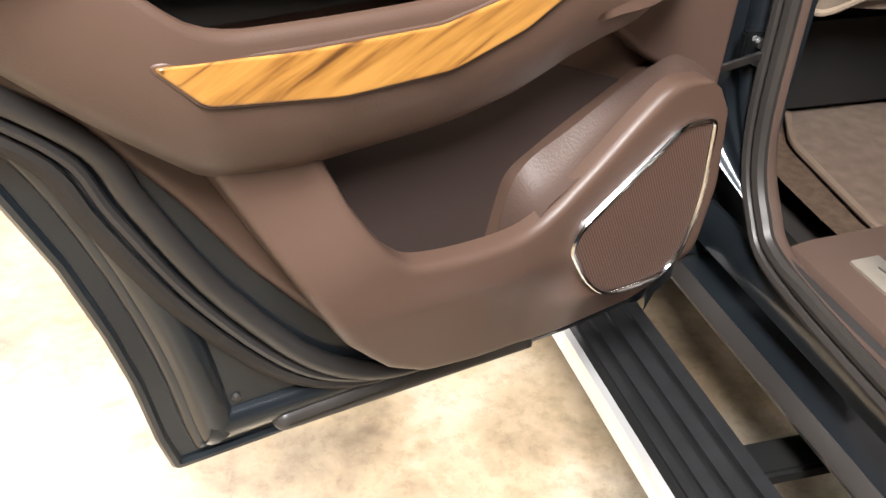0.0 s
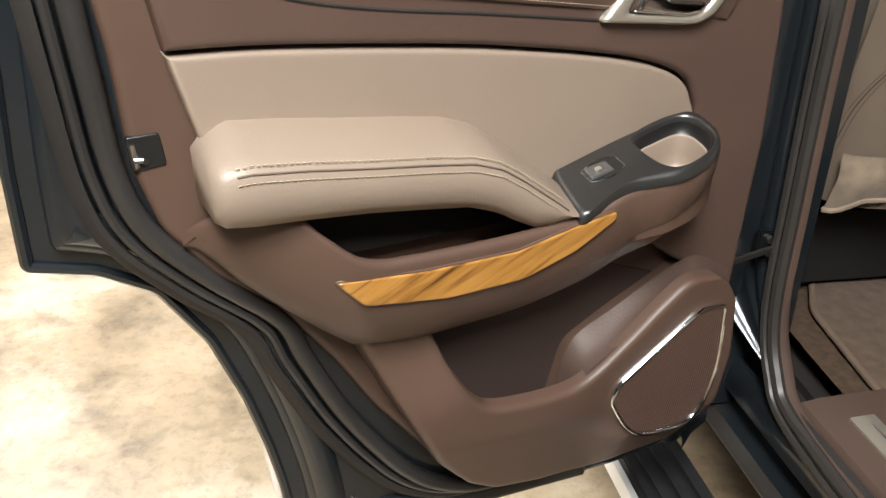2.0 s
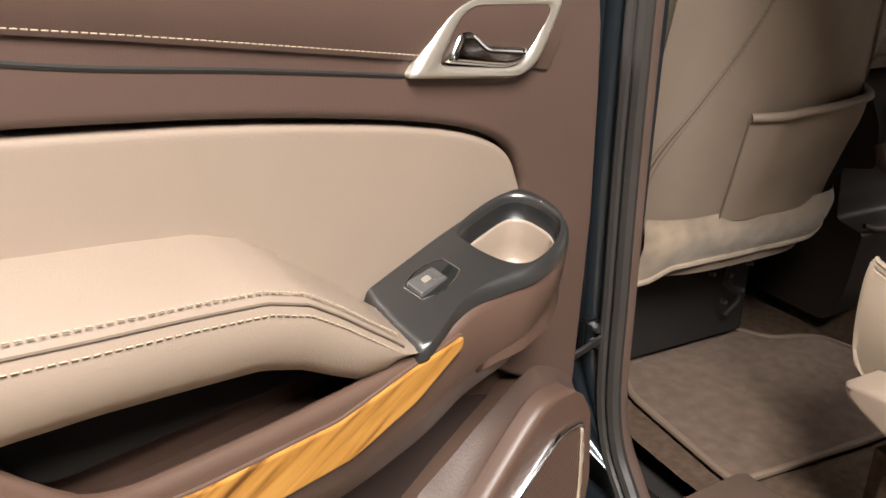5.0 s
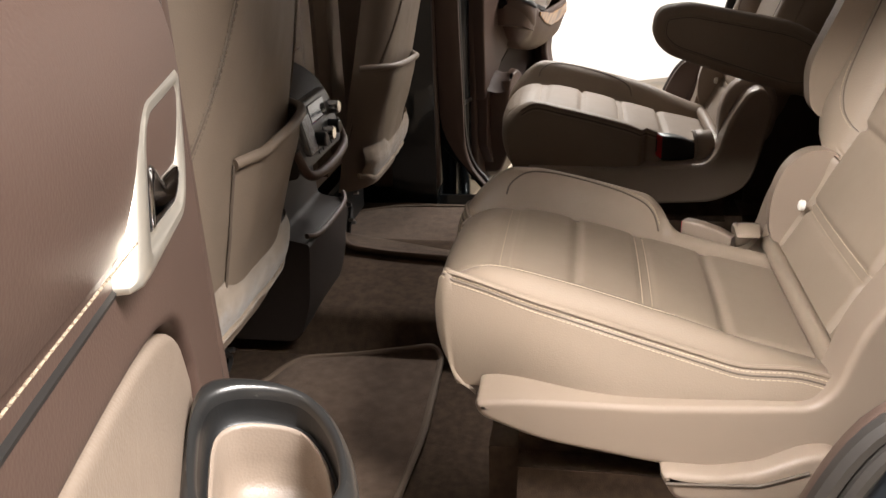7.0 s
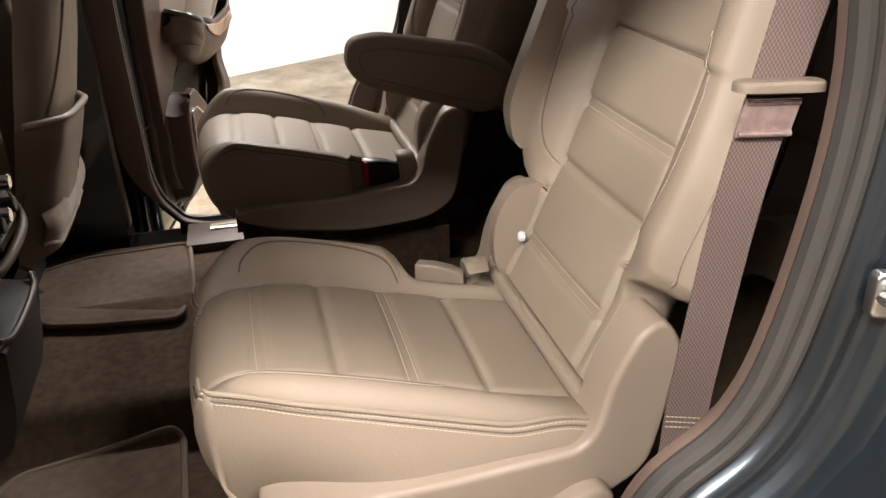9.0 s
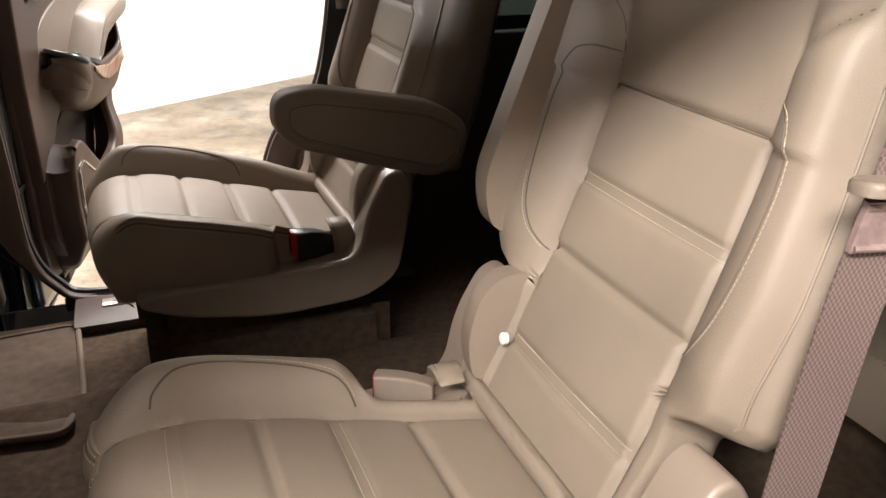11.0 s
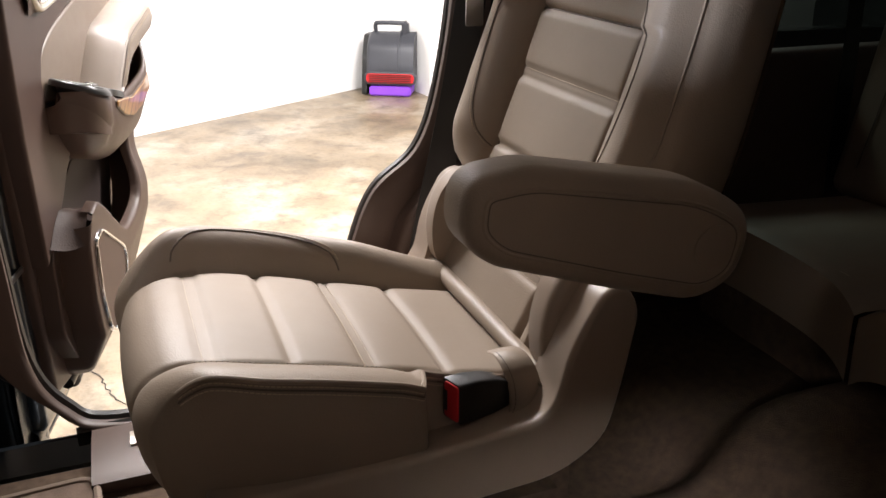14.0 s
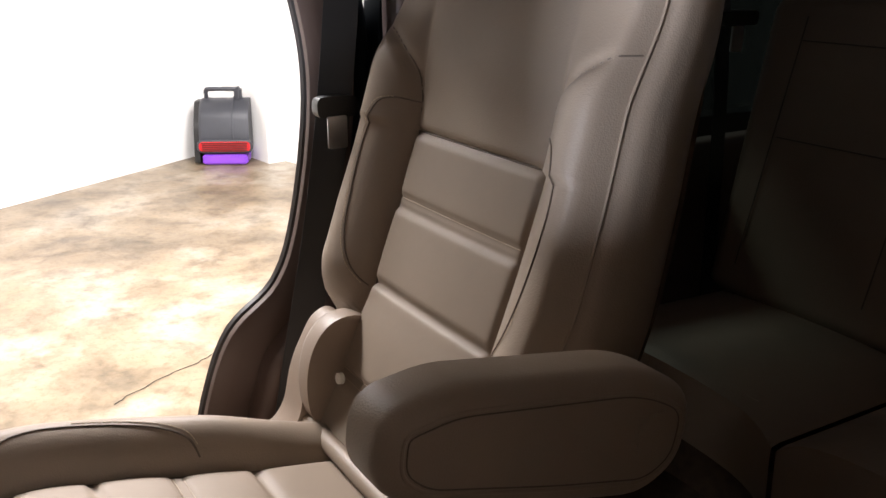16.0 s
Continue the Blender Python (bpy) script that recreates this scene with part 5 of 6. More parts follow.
        pth = spline([(0.150, sA + 0.01, 0), (0.153, sA - 0.05, 0), (0.153, sB + 0.06, 0), (0.152, sB + 0.02, 0), (0.146, sB, 0), (0.137, sB - 0.012, 0)], 6) if sg < 0 else spline([(0.142, sA, 0), (0.152, sA - 0.006, 0), (0.167, sA - 0.03, 0), (0.171, sA - 0.08, 0), (0.167, sB + 0.07, 0), (0.156, sB + 0.02, 0), (0.141, sB, 0)], 6)
        part("bolster_seam", tube([surf(sg * q.x, q.y, 0.0002) for q in pth], 0.0013, 6), SEAM, cu)
        part("bolster_stitching", stitches([surf(sg * (q.x + 0.005), q.y, 0.0006) for q in (pth[:-6] if sg < 0 else pth[-18:])], 0.0056, 0.0042, 0.0006), THREAD, cu, "cream thread stitching")
        part("insert_seam", tube([surf(sg * IN, s, 0.0008) for s in np.linspace(0.02, total * 0.78, 50)], 0.0009, 6), SEAM, cu)

    # rear bar across the cushion end
    part("cushion_end_roll", tube(spline([(-0.2, -0.205, 0.922), (0, -0.2, 0.93), (0.2, -0.205, 0.922)], 8), 0.0125, 10), LEATHER, cu)

    # seat base with side valances
    part("pan", box(-0.175, 0.165, -0.2, 0.205, 0.74, 0.875, 0.05, 4), CARPET, e)
    part("riser", box(-0.2, 0.2, -0.27, 0.195, 0.60, 0.80, 0.04, 4), CARPET, e, "carpeted seat pedestal")
    for sg in (-1, 1):
        val = rounded([(0.203, 0.886), (0.196, 0.866), (0.129, 0.838), (-0.03, 0.812), (-0.20, 0.822), (-0.262, 0.86), (-0.278, 0.93), (-0.294, 1.03), (-0.268, 1.066), (-0.240, 1.055), (-0.206, 0.995), (-0.192, 0.93), (-0.172, 0.905), (0.0, 0.893), (0.15, 0.892)], [0.010, 0.012, 0.04, 0.05, 0.05, 0.03, 0.03, 0.03, 0.02, 0.02, 0.03, 0.02, 0.02, 0.03, 0.03], 5)
        va = part("side_valance", slab(val, sg * 0.19, sg * 0.252, 0.008, yz(0), seg=6), BEIGE_PLASTIC, e, "beige moulded plastic seat side cover")
        if sg == -inward:
            lev = rounded([(-0.01, 0.822), (-0.03, 0.786), (-0.07, 0.781), (-0.15, 0.79), (-0.20, 0.82), (-0.212, 0.845), (-0.195, 0.862), (-0.165, 0.858), (-0.12, 0.832), (-0.07, 0.821)], 0.012, 4)
            lv = part("fold_lever", slab(lev, sg * 0.246, sg * 0.276, 0.008, yz(0)), BEIGE_PLASTIC, e, "beige seat folding lever")
            part("lever_groove", tube([(sg * 0.2775, -0.02, 0.81), (sg * 0.2775, -0.12, 0.816), (sg * 0.2775, -0.17, 0.838)], 0.002, 6), SEAM, lv)

    # backrest: path up the front of the back, in (y, z)
    bp = spline([(-0.205, 0.915, 0), (-0.222, 0.95, 0), (-0.247, 1.0, 0), (-0.275, 1.06, 0), (-0.302, 1.118, 0), (-0.340, 1.22, 0), (-0.371, 1.315, 0), (-0.40, 1.42, 0), (-0.425, 1.52, 0), (-0.445, 1.60, 0), (-0.465, 1.63, 0), (-0.495, 1.64, 0)], 12)
    bl = [0.0]
    for a, b in zip(bp, bp[1:]):
        bl.append(bl[-1] + (b - a).length)
    bt = bl[-1]

    def bpath(s):
        i = min(len(bp) - 2, max(0, int(np.searchsorted(bl, s)) - 1))
        t = (s - bl[i]) / max(1e-9, bl[i + 1] - bl[i])
        d = (bp[i + 1] - bp[i]).normalized()
        return bp[i].lerp(bp[i + 1], t), Vector((d.y, -d.x, 0)), d

    def s_of_z(z):
        return interp(z, [p.y for p in bp], bl)

    top_seam, mid_dbl, low_crease, low_dbl = s_of_z(1.315), s_of_z(1.206 if inward > 0 else 1.224), s_of_z(1.118), s_of_z(1.0)
    INB = 0.138

    def half(s):
        return interp(s, [0, s_of_z(0.97), s_of_z(1.052), s_of_z(1.064), s_of_z(1.077), s_of_z(1.093), s_of_z(1.2), s_of_z(1.42), s_of_z(1.55), bt], [0.168, 0.17, 0.177, 0.187, 0.236, 0.25, 0.256, 0.243, 0.235, 0.205])

    wing = [(q.x, q.y) for q in spline([(0.138, s_of_z(1.318), 0), (0.141, s_of_z(1.365), 0), (0.152, s_of_z(1.395), 0), (0.19, s_of_z(1.425), 0), (0.25, s_of_z(1.452), 0)], 6)]

    def bh(x, s):
        ax = abs(x)
        W = half(s)
        v = 0.0
        if top_seam < s < wing[-1][1] + 0.03 and ax > 0.1:
            gap = min((ax - a) ** 2 + (s - b) ** 2 for a, b in wing) ** 0.5
            outside = ax > interp(s, [b for a, b in wing], [a for a, b in wing])
            edge_fade = 1 - smooth(ax, W - 0.05, W - 0.014)
            v -= 0.007 * gz(gap, 0.0, 0.0065) * edge_fade
            if outside:
                v += 0.007 * edge_fade * smooth(gap, 0.0, 0.014) * (1 - smooth(s, s_of_z(1.40), wing[-1][1]))
        inz = 1 - smooth(s, top_seam - 0.004, top_seam + 0.012)
        if ax < INB:
            v += 0.004 * (1 - (ax / INB) ** 2)
            v -= 0.008 * gz(s, low_crease, 0.0045) + 0.008 * gz(s, top_seam, 0.0045)
            for c in (mid_dbl, low_dbl):
                v -= 0.0055 * (gz(s, c - 0.006, 0.004) + gz(s, c + 0.006, 0.004))
            for a, b in ((low_dbl, low_crease), (low_crease, mid_dbl), (mid_dbl, top_seam)):
                if a < s < b:
                    v += 0.0025 * math.sin(math.pi * (s - a) / (b - a)) ** 0.5
        v -= 0.011 * gz(ax, INB, 0.0055) * inz
        up = smooth(s, s_of_z(1.02), s_of_z(1.13)) * (1 - 0.75 * smooth(s, s_of_z(1.38), s_of_z(1.5)))
        if ax > INB * 0.96:
            t = (ax - INB) / max(0.02, (W - INB))
            v += 0.040 * up * math.sin(math.pi * min(1, max(0, t) * 0.8)) ** 0.9
            v -= 0.03 * smooth(t, 0.72, 1.0)
        # shoulder hollow above the insert
        vx = 0.14 - 0.10 * smooth(s, s_of_z(1.45), top_seam)
        v += 0.016 * smooth(s, top_seam, s_of_z(1.45)) * (1 - smooth(ax, 0.10, 0.2))
        return v

    def bsec(a, b):
        s = b * bt
        p, n, d = bpath(s)
        W = half(s)
        m = 8
        q = a * (nx + 2 * m)
        th = interp(p.y, [0.9, 1.06, 1.085, 1.4, 1.6, 1.64], [0.05, 0.06, 0.12, 0.095, 0.07, 0.02])
        if (q < m) == (inward > 0):
            th = min(th, 0.055)
        if q < m or q > nx + m:
            sg = -1 if q < m else 1
            t = (m - q) / m if q < m else (q - nx - m) / m
            pos = p + n * (bh(W, s) - t * th)
            return (OB + sg * (W + 0.008 * math.sin(math.pi * t) - 0.02 * t * t), pos.x, pos.y)
        x = -W + 2 * W * (q - m) / nx
        pos = p + n * bh(x, s)
        return (OB + x, pos.x, pos.y)

    ba = part("backrest", sheet(bsec, nx + 16, 150), LEATHER, e, "taupe leather backrest with stitched centre panel", sharp=80)
    ba.data.materials.append(LEATHER_IN)
    for f in ba.data.polygons:
        if abs(f.center.x - OB) < INB - 0.003 and 0.99 < f.center.z < 1.31:
            f.material_index = 1

    def bsurf(x, s, lift=0.0):
        p, n, d = bpath(s)
        pos = p + n * (bh(x, s) + lift)
        return (OB + x, pos.x, pos.y)

    for c in (mid_dbl, low_dbl):
        for o in (-0.006, 0.006):
            part("stitching", stitches([bsurf(x, c + o, 0.001) for x in np.linspace(-INB + 0.006, INB - 0.006, 40)], 0.0056, 0.0042, 0.0006), THREAD, ba, "cream thread stitching")
    part("crease_seam", tube([bsurf(x, low_crease, 0.0006) for x in np.linspace(-INB + 0.003, INB - 0.003, 30)], 0.0014, 6), SEAM, ba)
    part("insert_seam", tube([bsurf(x, top_seam, 0.0015) for x in np.linspace(-INB, INB, 30)], 0.0013, 6), SEAM, ba)
    for sg in (-1, 1):
        part("insert_seam", tube([bsurf(sg * INB, s, 0.0012) for s in np.linspace(0.04, top_seam, 50)], 0.0013, 6), SEAM, ba)
        w = lambda z, k: (k, s_of_z(z))
        pth = spline([(*w(1.108, 0.142), 0), (*w(1.125, 0.165), 0), (*w(1.16, 0.185), 0), (*w(1.22, 0.195), 0), (*w(1.29, 0.196), 0), (*w(1.335, 0.182), 0), (*w(1.348, 0.162), 0), (*w(1.350, 0.14), 0)], 6)
        part("bolster_seam", tube([bsurf(sg * q.x, q.y, 0.0004) for q in pth], 0.001, 6), SEAM, ba)
        part("bolster_stitching", stitches([bsurf(sg * (q.x + 0.005), q.y, 0.0012) for q in pth[: (40 if sg == -inward else 16)]], 0.0056, 0.0042, 0.0006), THREAD, ba, "cream thread stitching")
        part("shoulder_seam", tube([bsurf(sg * a, b, 0.0006) for a, b in wing if a < 0.232], 0.0011, 6), SEAM, ba)
        part("edge_piping", tube([bsurf(sg * (half(s) - 0.010), s, 0.001) for s in np.linspace(s_of_z(1.085), s_of_z(1.6), 60)], 0.0016, 6), LEATHER, ba, "leather edge piping")
        # recliner cover and round pivot cap
        rec = spline([(-0.205, 0.935, 0), (-0.195, 0.99, 0), (-0.208, 1.045, 0), (-0.24, 1.075, 0), (-0.285, 1.07, 0), (-0.31, 1.02, 0), (-0.30, 0.95, 0), (-0.25, 0.92, 0)], 5, closed=True)
        if sg == inward or inward < 0:
            part("recliner_cover", slab([Vector((q.x, q.y)) for q in rec], sg * 0.165, sg * 0.205, 0.014, yz(0)), BEIGE_PLASTIC, e, "rounded beige recliner cover")
        if sg == inward or inward < 0:
            part("pivot_cap", tube([(sg * 0.139 + 0.006, -0.237, 1.0), (sg * 0.139 + 0.006, -0.231, 1.001), (sg * 0.139 + 0.006, -0.2295, 1.0012)], lambda t: 0.0078 if t < 0.7 else 0.006, 16), WHITEPL, e, "small white round cap")
    # hard back shell
    part("back_shell", sheet(lambda a, b: (OB + inward * 0.03 + (a - 0.5) * 2 * (half(b * bt) - 0.042), bpath(b * bt)[0].x - interp(bpath(b * bt)[0].y, [0.9, 1.1, 1.12, 1.4, 1.6, 1.64], [0.05, 0.06, 0.115, 0.095, 0.07, 0.03]), bpath(b * bt)[0].y - 0.02), 8, 30), CARPET, e)
    # head restraint
    hr = part("head_restraint", box(-0.13, 0.13, -0.53, -0.42, 1.66, 1.80, 0.04, 4), LEATHER, e, "taupe leather head restraint")
    for sg in (-1, 1):
        part("restraint_post", tube([(sg * 0.06, -0.48, 1.6), (sg * 0.06, -0.475, 1.7)], 0.006, 8), CHROME, e)

    # armrest on the aisle side
    ax0, ax1 = (0.266, 0.320) if inward > 0 else (-0.322, -0.270)
    if arm == "down":
        o = rounded([(-0.040, 1.172), (-0.046, 1.228), (-0.11, 1.235), (-0.31, 1.196), (-0.378, 1.154), (-0.364, 1.084), (-0.315, 1.062), (-0.20, 1.096), (-0.07, 1.140)], [0.03, 0.03, 0.02, 0.04, 0.04, 0.035, 0.035, 0.03, 0.03], 7)
    else:
        o = rounded([(-0.247, 1.12), (-0.237, 1.185), (-0.335, 1.44), (-0.38, 1.53), (-0.44, 1.52), (-0.45, 1.42), (-0.35, 1.15), (-0.29, 1.10)], [0.025, 0.03, 0.06, 0.04, 0.04, 0.05, 0.03, 0.03], 8)
        ax0, ax1 = (0.225, 0.275) if inward > 0 else (-0.29, -0.235)
    am = part("armrest", slab(o, ax0 if inward > 0 else ax1, ax1 if inward > 0 else ax0, 0.018, yz(0), seg=6), LEATHER, e, "taupe leather fold-down armrest", sharp=70)
    face = ax1 if inward > 0 else ax0
    part("armrest_ridge", tube([(face - 0.0006 * inward, q.x, q.y) for q in inset(o, 0.0185)], 0.0019, 8, closed=True), LEATHER, am)
    part("armrest_seam", tube([(face + 0.0001 * inward, q.x, q.y) for q in inset(o, 0.0225)], 0.0007, 6, closed=True), SEAM, am)
    if arm == "down":
        part("armrest_pivot", tube([(face - 0.004 * inward, -0.322, 1.128), (face + 0.0015 * inward, -0.322, 1.128)], 0.024, 28), LEATHER, am)

    # belt buckle leaning out of its pocket on the aisle side
    yaw = radians(26)

    def bk(u, w, n):
        """u: across the buckle, w: up, n: from its face back along its length."""
        fx, fy = 0.212 - 0.02 * (1 if arm == "up" else 0), -0.076
        x = fx + u * math.cos(yaw) - n * math.sin(yaw) * 0.55
        y = fy - u * math.sin(yaw) - n * math.cos(yaw)
        return (inward * x, y, 0.932 + w - 0.10 * n - 0.12 * u)

    outer = rounded([(-0.014, -0.026), (0.014, -0.026), (0.014, 0.026), (-0.014, 0.026)], 0.005, 4)

    def ringed(k, n):
        return [bk(q.x * (1 - 0.15 * k), q.y * (1 - 0.35 * k) - 0.004 * k, n) for q in outer]

    bu = part("belt_buckle", loft([[bk(q.x * 0.9, q.y * 0.95, 0.0) for q in outer], ringed(0, 0.002), ringed(0.02, 0.03), ringed(0.3, 0.055), ringed(0.8, 0.076), ringed(1.0, 0.08)]), BEIGE_PLASTIC if arm == "up" else BLACKPL, e, "seat belt buckle with red release", sharp=50)
    part("release_button", slab(rounded([(-0.009, -0.023), (0.0115, -0.023), (0.0115, 0.023), (-0.009, 0.023)], 0.003, 3), 0.004, -0.0022, 0.0012, bk), RED, bu, "red release button")
    part("button_slot", slab(rounded([(-0.0088, -0.015), (-0.004, -0.015), (-0.004, 0.012), (-0.0088, 0.012)], 0.001, 2), 0.002, -0.0027, 0.0003, bk), BLACKPL, bu)
    # leather strap loop behind the buckle
    lp = spline([(0.148, -0.165, 0.948), (0.17, -0.166, 0.955), (0.192, -0.168, 0.949), (0.206, -0.171, 0.93), (0.214, -0.168, 0.905), (0.217, -0.150, 0.880)], 6)
    secs = []
    for k_, q in enumerate(lp):
        w_ = 0.017 + 0.004 * math.sin(k_ / len(lp) * math.pi)
        out = Vector((0.5, 0, 0.86)) if k_ < 12 else Vector((0.9, 0, 0.43))
        secs.append([(inward * (q.x + out.x * d_), q.y + y_ * w_, q.z + out.z * d_) for y_, d_ in ((-1, 0), (-0.92, 0.0028), (0, 0.0038), (0.92, 0.0028), (1, 0), (0.9, -0.002), (-0.9, -0.002))])
    st_ = part("buckle_strap", loft(secs), LEATHER, e, "leather loop over the buckle stalk", sharp=60)
    part("strap_stitching", stitches([(inward * (q.x + 0.004), q.y + 0.0145, q.z + 0.0028) for q in lp], 0.0056, 0.0042, 0.0006), SEAM, st_)
    rim = [surf(inward * (HW - 0.002), s_of_y(y), 0.001) for y in np.linspace(-0.19, -0.03, 40)]
    part("pocket_piping", tube(rim, 0.0022, 6), LEATHER, cu, "leather piping round the buckle pocket")
    return e


captain_seat(-0.45, "up", 1, "taupe leather captain's seat with stitched panels and raised armrest")
captain_seat(0.465, "down", -1, "taupe leather captain's seat with folded-down aisle armrest", -0.03, 0.04)


# front seat backs
def front_seat(cx, dz, sd, label):
    """sd: -1 when the door lies on the seat's left."""
    e = empty("front_seat", pose(cx, 0, dz), label, "car seat", "front seats")

    def y_of(z):
        return 0.582 - 0.2 * (z - 0.85)

    def half(z):
        return interp(z, [0.84, 0.95, 1.1, 1.3, 1.5, 1.6], [0.205, 0.215, 0.222, 0.222, 0.20, 0.17])

    def skin(x, z, lift=0.0):
        """A point on the padded back, x as a share of its half width."""
        ed = abs(x) ** 6
        b = (z - 0.86) / 0.76
        return (x * half(z), y_of(z) + 0.06 * ed - 0.014 * (1 - x * x) + 0.05 * max(0, b - 0.93) / 0.07 - lift, z)

    def fold(x, z):
        return 0.0016 * noise.noise((x * 3.0 + cx, z * 9.0, 1.7)) + 0.0009 * noise.noise((x * 9.0, z * 22.0, 4.1))

    sb = part("seat_back_cover", sheet(lambda a, b: skin(a * 2 - 1, 0.86 + 0.76 * b, fold(a * 2 - 1, 0.86 + 0.76 * b)), 50, 50), SEATBACK, e, "taupe leather seat back with map pocket", sharp=70)
    part("side_bolster", box(-0.215, 0.215, 0.62, 0.74, 0.9, 1.45, 0.05, 3), LEATHER, e)
    # slack map pocket with a gathered upper edge
    x0, x1 = (-0.40, 0.97) if sd < 0 else (-0.97, 0.40)

    def pocket(a, b):
        x, z = x0 + (x1 - x0) * a, 0.955 + 0.185 * b
        side = min(1.0, 6 * min(a, 1 - a))
        return skin(x, z + 0.016 * (a - 0.5) * b * -sd, 0.0025 + (0.004 + 0.014 * smooth(b, 0.0, 0.9)) * side + 0.002 * noise.noise((a * 5, b * 4, cx)))

    part("map_pocket", sheet(pocket, 36, 20), SEATBACK, sb, sharp=70)
    part("pocket_edge", tube([Vector(pocket(a, 1.0)) + Vector((0, -0.001, 0.001)) for a in np.linspace(0, 1, 30)], 0.0075, 10), SEATBACK, sb, "rolled elastic pocket edge")
    part("pocket_seam", tube([pocket(0.0 if sd < 0 else 1.0, b) for b in np.linspace(0, 1, 12)], 0.002, 6), SEAM, sb)
    for side in (-1, 1):
        line = spline([(-0.985, 0.965, 0), (-0.93, 1.067, 0), (-0.77, 1.17, 0), (-0.58, 1.27, 0), (-0.46, 1.36, 0), (-0.42, 1.45, 0), (-0.40, 1.55, 0)], 8)
        part("back_seam", tube([skin(-side * q.x, q.y, 0.0006) for q in line], 0.0014, 6), SEAM, sb)
        for off in (-0.02, 0.02):
            part("back_stitching", stitches([skin(-side * (q.x + off), q.y, 0.0012) for q in line], 0.0075, 0.005, 0.0009), TANSEAM, sb, "tan thread stitching")
    # carpeted lower flap with a hanging corner
    def flap(a, b):
        x = a * 2 - 1
        low = 0.884 - 0.03 * smooth(-x * -sd, 0.72, 0.98) + 0.02 * smooth(x * -sd, 0.7, 1.0)
        z = low + (0.972 - low) * b
        return (x * 0.212, y_of(z) - 0.014 - 0.010 * math.sin(math.pi * min(1, b * 1.05)) + 0.03 * abs(x) ** 8 + 0.003 * noise.noise((x * 4, b * 3, cx)), z)

    fl_ = sheet(flap, 36, 14)
    part("carpet_flap", fl_, CARPET_PALE, sb, "pale carpeted lower flap")
    part("flap_edge", tube([flap(a, 0.0) for a in np.linspace(0, 1, 40)], 0.006, 8), CARPET_PALE, sb)
    part("cushion", box(-0.25, 0.25, 0.66, 1.15, 0.86, 1.0, 0.04, 3), LEATHER, e)
    part("seat_track", box(-0.18, 0.18, 0.68, 1.1, 0.625 - dz, 0.82, 0.02), BLACKPL, e)
    for k, (bx, by, bz_) in enumerate(((0.03, 0.655, 0.80), (0.08, 0.66, 0.785), (0.105, 0.65, 0.755), (0.07, 0.655, 0.735), (0.13, 0.66, 0.80))):
        part("track_bolt", tube([(-sd * bx, by, bz_), (-sd * bx, by - 0.012, bz_ + 0.002)], 0.0045, 8), STEEL, e)
    part("wiring", tube(spline([(-0.1 * sd, 0.67, 0.82), (-0.07 * sd, 0.655, 0.78), (-0.11 * sd, 0.65, 0.74), (-0.09 * sd, 0.66, 0.70)], 6), 0.006, 6), BLACKPL, e)
    part("cushion_side", box(-0.235 if sd < 0 else 0.21, -0.21 if sd < 0 else 0.235, 0.62, 1.05, 0.79, 0.98, 0.012), BEIGE_PLASTIC, e)
    part("head_restraint", box(-0.13, 0.13, 0.30, 0.40, 1.64, 1.8, 0.04, 3), LEATHER, e)
    return e


front_seat(-0.497, 0.0, -1, "taupe leather front seat back with map pocket and carpet flap")
front_seat(0.47, -0.055, 1, "taupe leather front seat back with map pocket and carpet flap")


